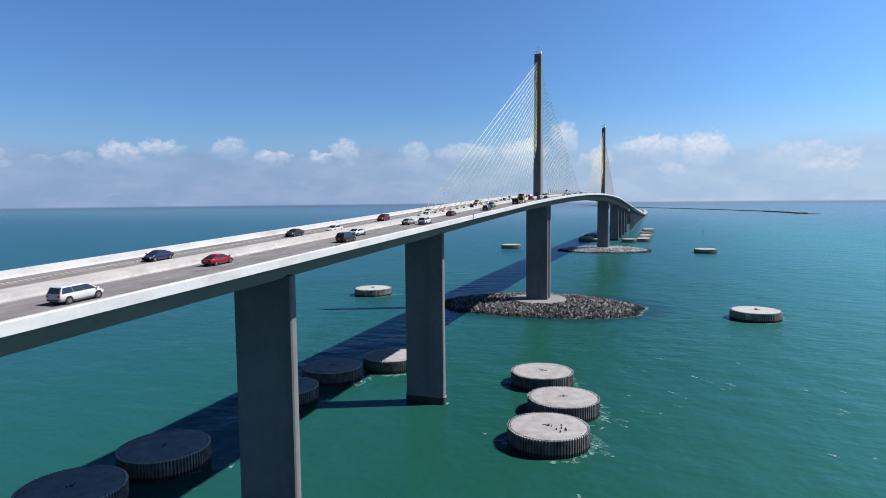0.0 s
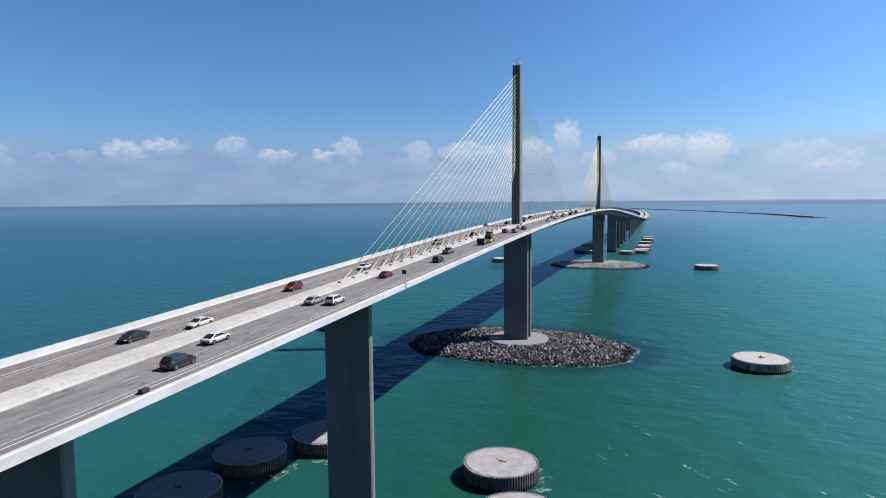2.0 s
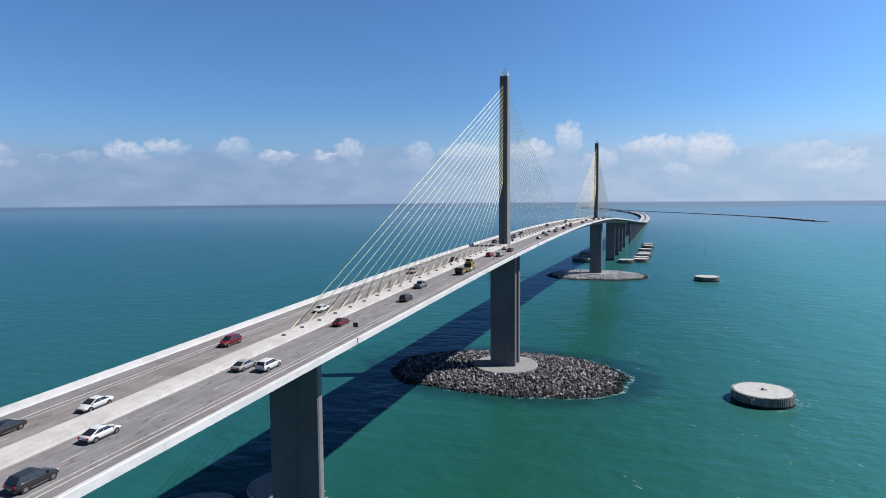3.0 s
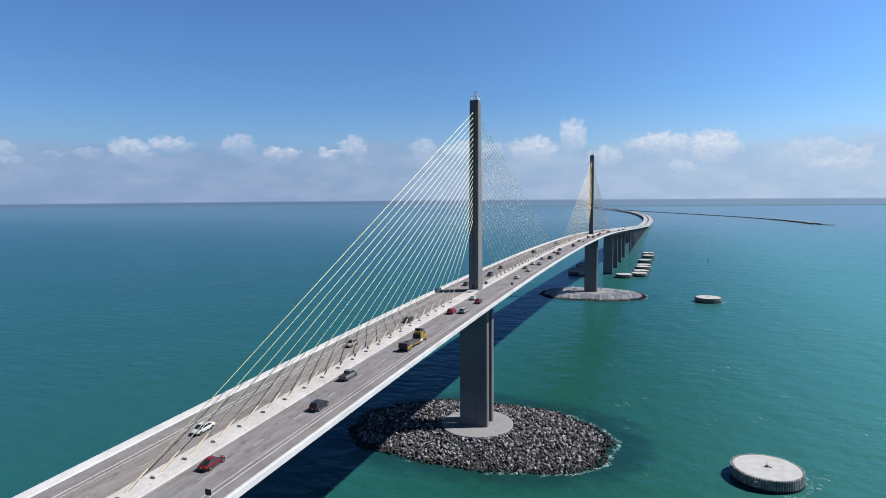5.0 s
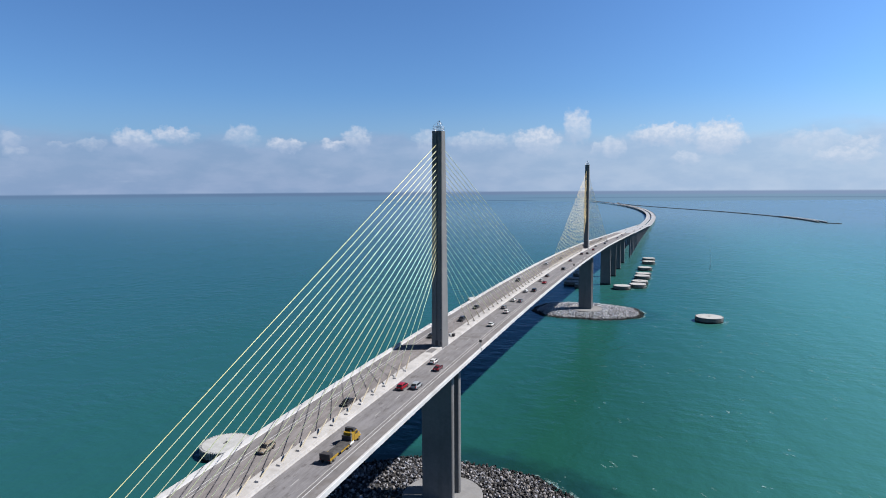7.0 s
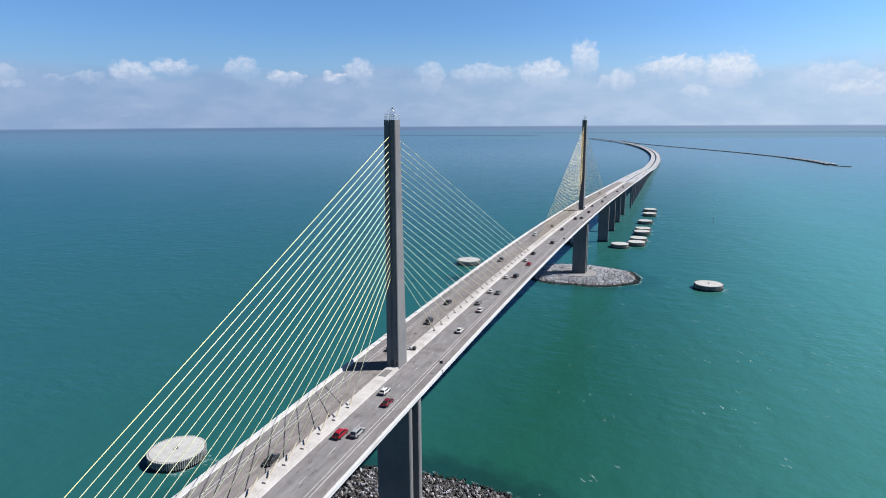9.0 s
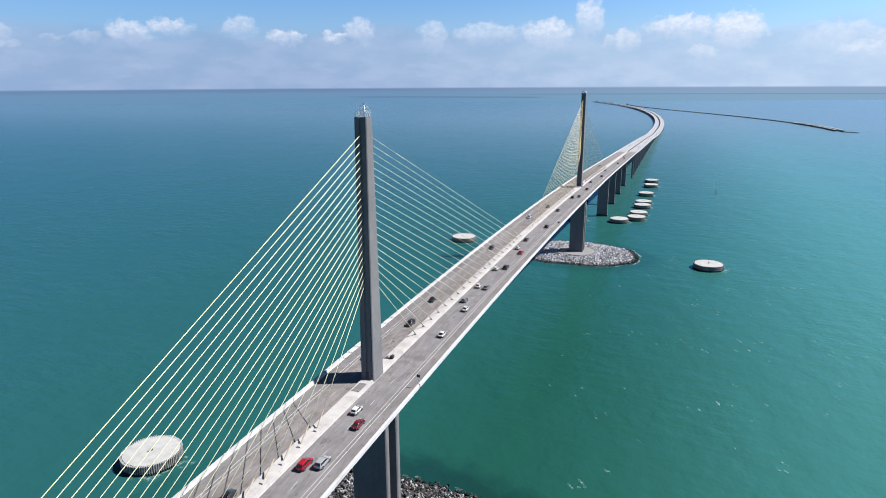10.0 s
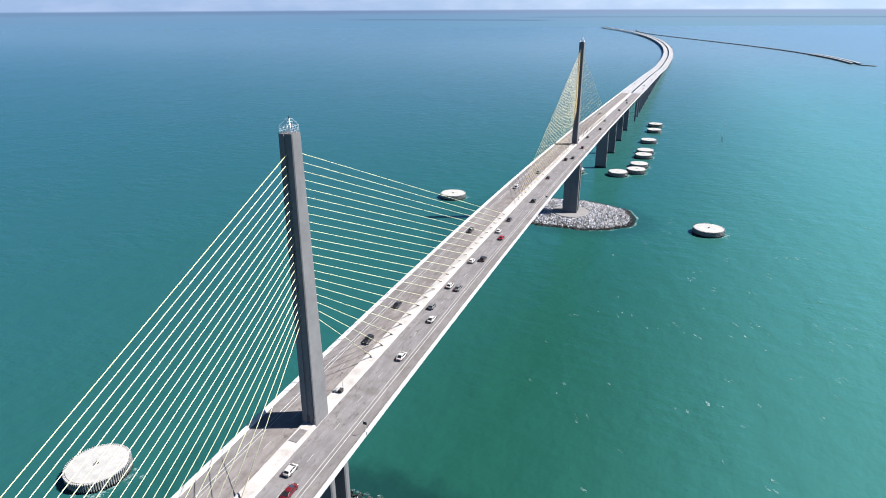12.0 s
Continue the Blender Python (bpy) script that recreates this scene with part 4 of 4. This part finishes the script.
    for u0, u1 in rows:
        pane("side_window", [(wb, g0, zl), (wb, g3, zl), (wt, g2, zr), (wt, g1, zr)], (u0, u1, 0.08, 0.93), GLASS, cabin, "dark tinted glass")
        pane("side_window", [(-wb, g3, zl), (-wb, g0, zl), (-wt, g1, zr), (-wt, g2, zr)], (1 - u1, 1 - u0, 0.08, 0.93), GLASS, cabin, "dark tinted glass")
    rw = 0.33 if kind in ("sedan", "hatchback") else 0.37
    for sx in (-1, 1):
        part("headlight", box(bmesh.new(), sx * w * 0.66 - 0.2, sx * w * 0.66 + 0.16, h - 0.3, h - 0.07, hood - 0.38, hood - 0.24, 0.03), LAMP, body)
        part("tail_light", box(bmesh.new(), sx * w * 0.74 - 0.14, sx * w * 0.74 + 0.12, -h - 0.015, -h + 0.14, belt - 0.32, belt - 0.12, 0.03), TAIL, body)
        part("mirror", box(bmesh.new(), sx * (w + 0.1) - 0.1, sx * (w + 0.1) + 0.1, g3 - 0.35, g3 - 0.2, belt, belt + 0.15, 0.03), paint, body)
        for wy in (-h + 0.95, h - 0.9):
            part("wheel_arch", rod(bmesh.new(), (sx * (w - 0.3), wy, rw + 0.02), (sx * (w + 0.004), wy, rw + 0.02), rw + 0.07, n=18), TYRE, body)
            wheel(sx * (w - 0.1), wy, rw, d)
        part("sill", box(bmesh.new(), sx * (w - 0.04) - 0.05, sx * (w - 0.04) + 0.05, -h + 1.45, h - 1.4, zb - 0.02, zb + 0.14, 0.02), DARK, body)
    part("bumper", box(bmesh.new(), -w * 0.8, w * 0.8, -h - 0.05, -h + 0.1, 0.42, 0.58, 0.03), DARK, body)
    part("grille", box(bmesh.new(), -w * 0.45, w * 0.45, h - 0.12, h + 0.015, 0.42, hood - 0.46, 0.02), DARK, body)
    part("plate", box(bmesh.new(), -0.24, 0.24, -h - 0.035, -h - 0.01, 0.66, 0.78), LAMP, body, "plain pale plate")
    return d


for kind, colour, x, y in (
        ("minivan", "white", 8.0, -281.8), ("sedan", "red", 4.4, -256.6), ("sedan", "blue", -8.2, -254.4), ("sedan", "black", -8.2, -217.9), ("suv", "black", 8.1, -226.5),
        ("sedan", "white", 4.6, -215.3), ("sedan", "white", -4.6, -208.0), ("sedan", "silver", 4.1, -187.5), ("suv", "white", 8.0, -186.5), ("suv", "maroon", -7.9, -176.0),
        ("sedan", "maroon", 4.5, -156.5), ("sedan", "white", -6.5, -146.0), ("suv", "black", 7.8, -130.0), ("pickup", "grey", 4.4, -112.0), ("suv", "tan", -7.9, -88.0),
        ("sedan", "black", -4.4, -58.0), ("suv", "red", 4.6, -42.8), ("suv", "silver", 8.1, -41.0), ("sedan", "maroon", 8.1, -24.2), ("hatchback", "white", 4.5, -18.5), ("sedan", "black", -8.0, 10.9),
        ("sedan", "white", 8.0, 34.1), ("suv", "black", -5.8, 39.0), ("sedan", "white", 7.7, 58.6), ("sedan", "black", -7.5, 63.8), ("hatchback", "grey", 4.3, 67.0),
        ("sedan", "white", 4.2, 85.0), ("sedan", "grey", 7.7, 84.0), ("suv", "black", 7.8, 113.5), ("hatchback", "white", 4.2, 110.0), ("sedan", "red", 7.8, 139.8), ("suv", "black", -8.1, 143.6),
        ("sedan", "white", 4.2, 148.0), ("sedan", "black", 4.2, 165.5), ("suv", "black", 7.8, 199.7), ("minivan", "white", -7.9, 222.8), ("sedan", "black", 4.3, 250.5), ("sedan", "grey", -4.5, 262.0),
        ("suv", "black", 4.4, 305.0), ("sedan", "black", 7.9, 312.0), ("suv", "maroon", 7.8, 351.0), ("sedan", "black", 4.3, 398.0), ("sedan", "silver", -8.0, 405.0), ("suv", "black", 7.8, 446.0),
        ("sedan", "grey", 4.3, 505.0), ("sedan", "black", -8.0, 560.0), ("suv", "black", 7.8, 600.0), ("sedan", "black", 7.8, 684.6), ("suv", "grey", 4.3, 718.3), ("sedan", "white", 10.6, 905.0), ("suv", "black", 7.0, 980.0), ("sedan", "black", -10.4, 1010.0), ("sedan", "black", 10.6, 1120.0), ("suv", "white", -7.0, 1190.0),
        ("suv", "black", 7.0, 1300.0), ("sedan", "grey", -10.4, 1420.0), ("sedan", "black", 10.6, 1560.0)):
    car(kind, colour, x, y)


BED = material("worn dark steel bed", (0.050, 0.048, 0.048), 0.8, vary=0.3, scale=0.8, fine=3.0, stain=(0.09, 0.085, 0.08), stain_amount=0.5, stain_scale=0.7)


def work_truck(x, y):
    """A tractor with a long low trailer, heading north."""
    d = empty("flatbed_truck")
    d.matrix_basis = pose(axis_x(y) + x, y, road_z(y), math.degrees(math.atan((road_z(y + 2) - road_z(y - 2)) / 4)), 0, 0)
    tagged(d, "yellow tractor truck with a long low dark trailer on the roadway", "truck")
    yellow = PAINTS["yellow"]
    part("chassis", box(bmesh.new(), -0.5, 0.5, -6.0, 6.3, 0.6, 0.95, 0.03), DARK, d)
    bm = bmesh.new()
    loft(bm, [[(1.2, 3.9, 0.75), (1.2, 5.6, 0.75), (-1.2, 5.6, 0.75), (-1.2, 3.9, 0.75)], [(1.2, 3.9, 2.0), (1.2, 5.55, 2.0), (-1.2, 5.55, 2.0), (-1.2, 3.9, 2.0)],
              [(1.1, 4.0, 2.95), (1.1, 5.15, 2.95), (-1.1, 5.15, 2.95), (-1.1, 4.0, 2.95)]])
    cab = part("cab", bm, yellow, d)
    bm = bmesh.new()
    loft(bm, [[(0.85, 5.5, 0.8), (0.75, 7.0, 0.8), (-0.75, 7.0, 0.8), (-0.85, 5.5, 0.8)], [(0.85, 5.5, 1.95), (0.72, 6.95, 1.65), (-0.72, 6.95, 1.65), (-0.85, 5.5, 1.95)]])
    part("bonnet", bm, yellow, cab)
    part("windscreen", loft(bmesh.new(), [[(1.0, 5.52, 2.02), (1.0, 5.58, 2.02), (-1.0, 5.58, 2.02), (-1.0, 5.52, 2.02)],
                                          [(0.95, 5.17, 2.85), (0.95, 5.23, 2.85), (-0.95, 5.23, 2.85), (-0.95, 5.17, 2.85)]]), GLASS, cab)
    part("roof_fairing", loft(bmesh.new(), [[(1.1, 3.6, 2.95), (1.1, 5.1, 2.95), (-1.1, 5.1, 2.95), (-1.1, 3.6, 2.95)],
                                            [(1.0, 3.5, 3.7), (1.0, 4.5, 3.55), (-1.0, 4.5, 3.55), (-1.0, 3.5, 3.7)]]), SIGN, cab, "dark roof fairing")
    part("sleeper", box(bmesh.new(), -1.15, 1.15, 2.7, 3.9, 0.9, 2.9, 0.06), yellow, cab)
    for sx in (-1, 1):
        part("side_window", box(bmesh.new(), sx * 1.16 - 0.04, sx * 1.16 + 0.04, 4.2, 5.2, 2.05, 2.7, 0.02), GLASS, cab)
        part("headlight", box(bmesh.new(), sx * 0.95 - 0.15, sx * 0.95 + 0.15, 6.6, 6.75, 1.0, 1.25, 0.03), LAMP, cab)
        part("fender", box(bmesh.new(), sx * 1.05 - 0.2, sx * 1.05 + 0.2, 5.5, 6.7, 0.95, 1.2, 0.06), yellow, cab)
        part("fuel_tank", rod(bmesh.new(), (sx * 1.0, 1.5, 0.75), (sx * 1.0, 3.3, 0.75), 0.34, n=14), LAMP, d, "bright round fuel tank")
        part("side_rail", box(bmesh.new(), sx * 1.22 - 0.07, sx * 1.22 + 0.07, -7.0, -3.6, 0.8, 1.3, 0.03), yellow, d)
        part("outrigger", box(bmesh.new(), sx * 1.2 - 0.08, sx * 1.2 + 0.08, -2.4, 1.2, 0.7, 0.95, 0.02), yellow, d)
        part("exhaust_stack", rod(bmesh.new(), (sx * 1.0, 2.55, 1.0), (sx * 1.0, 2.55, 3.6), 0.08, n=8), STEEL, d)
        for wy in (-6.3, -5.1, 1.0, 2.2, 5.9):
            wheel(sx * 1.02, wy, 0.5, d)
        part("tail_light", box(bmesh.new(), sx * 1.0 - 0.12, sx * 1.0 + 0.12, -7.16, -7.08, 1.02, 1.16, 0.02), TAIL, d)
    part("trailer_deck", box(bmesh.new(), -1.2, 1.2, -7.0, 2.3, 1.0, 1.25, 0.03), BED, d)
    part("tailgate", box(bmesh.new(), -1.25, 1.25, -7.1, -6.95, 0.9, 2.3, 0.03), SIGN, d)
    part("tool_chest", box(bmesh.new(), -1.15, 1.15, -6.9, -5.6, 1.25, 2.2, 0.05), SIGN, d, "dark steel chest on the trailer tail")
    part("headboard", box(bmesh.new(), -1.15, 1.15, 2.1, 2.25, 1.25, 2.4, 0.03), SIGN, d)


work_truck(7.9, -82.6)
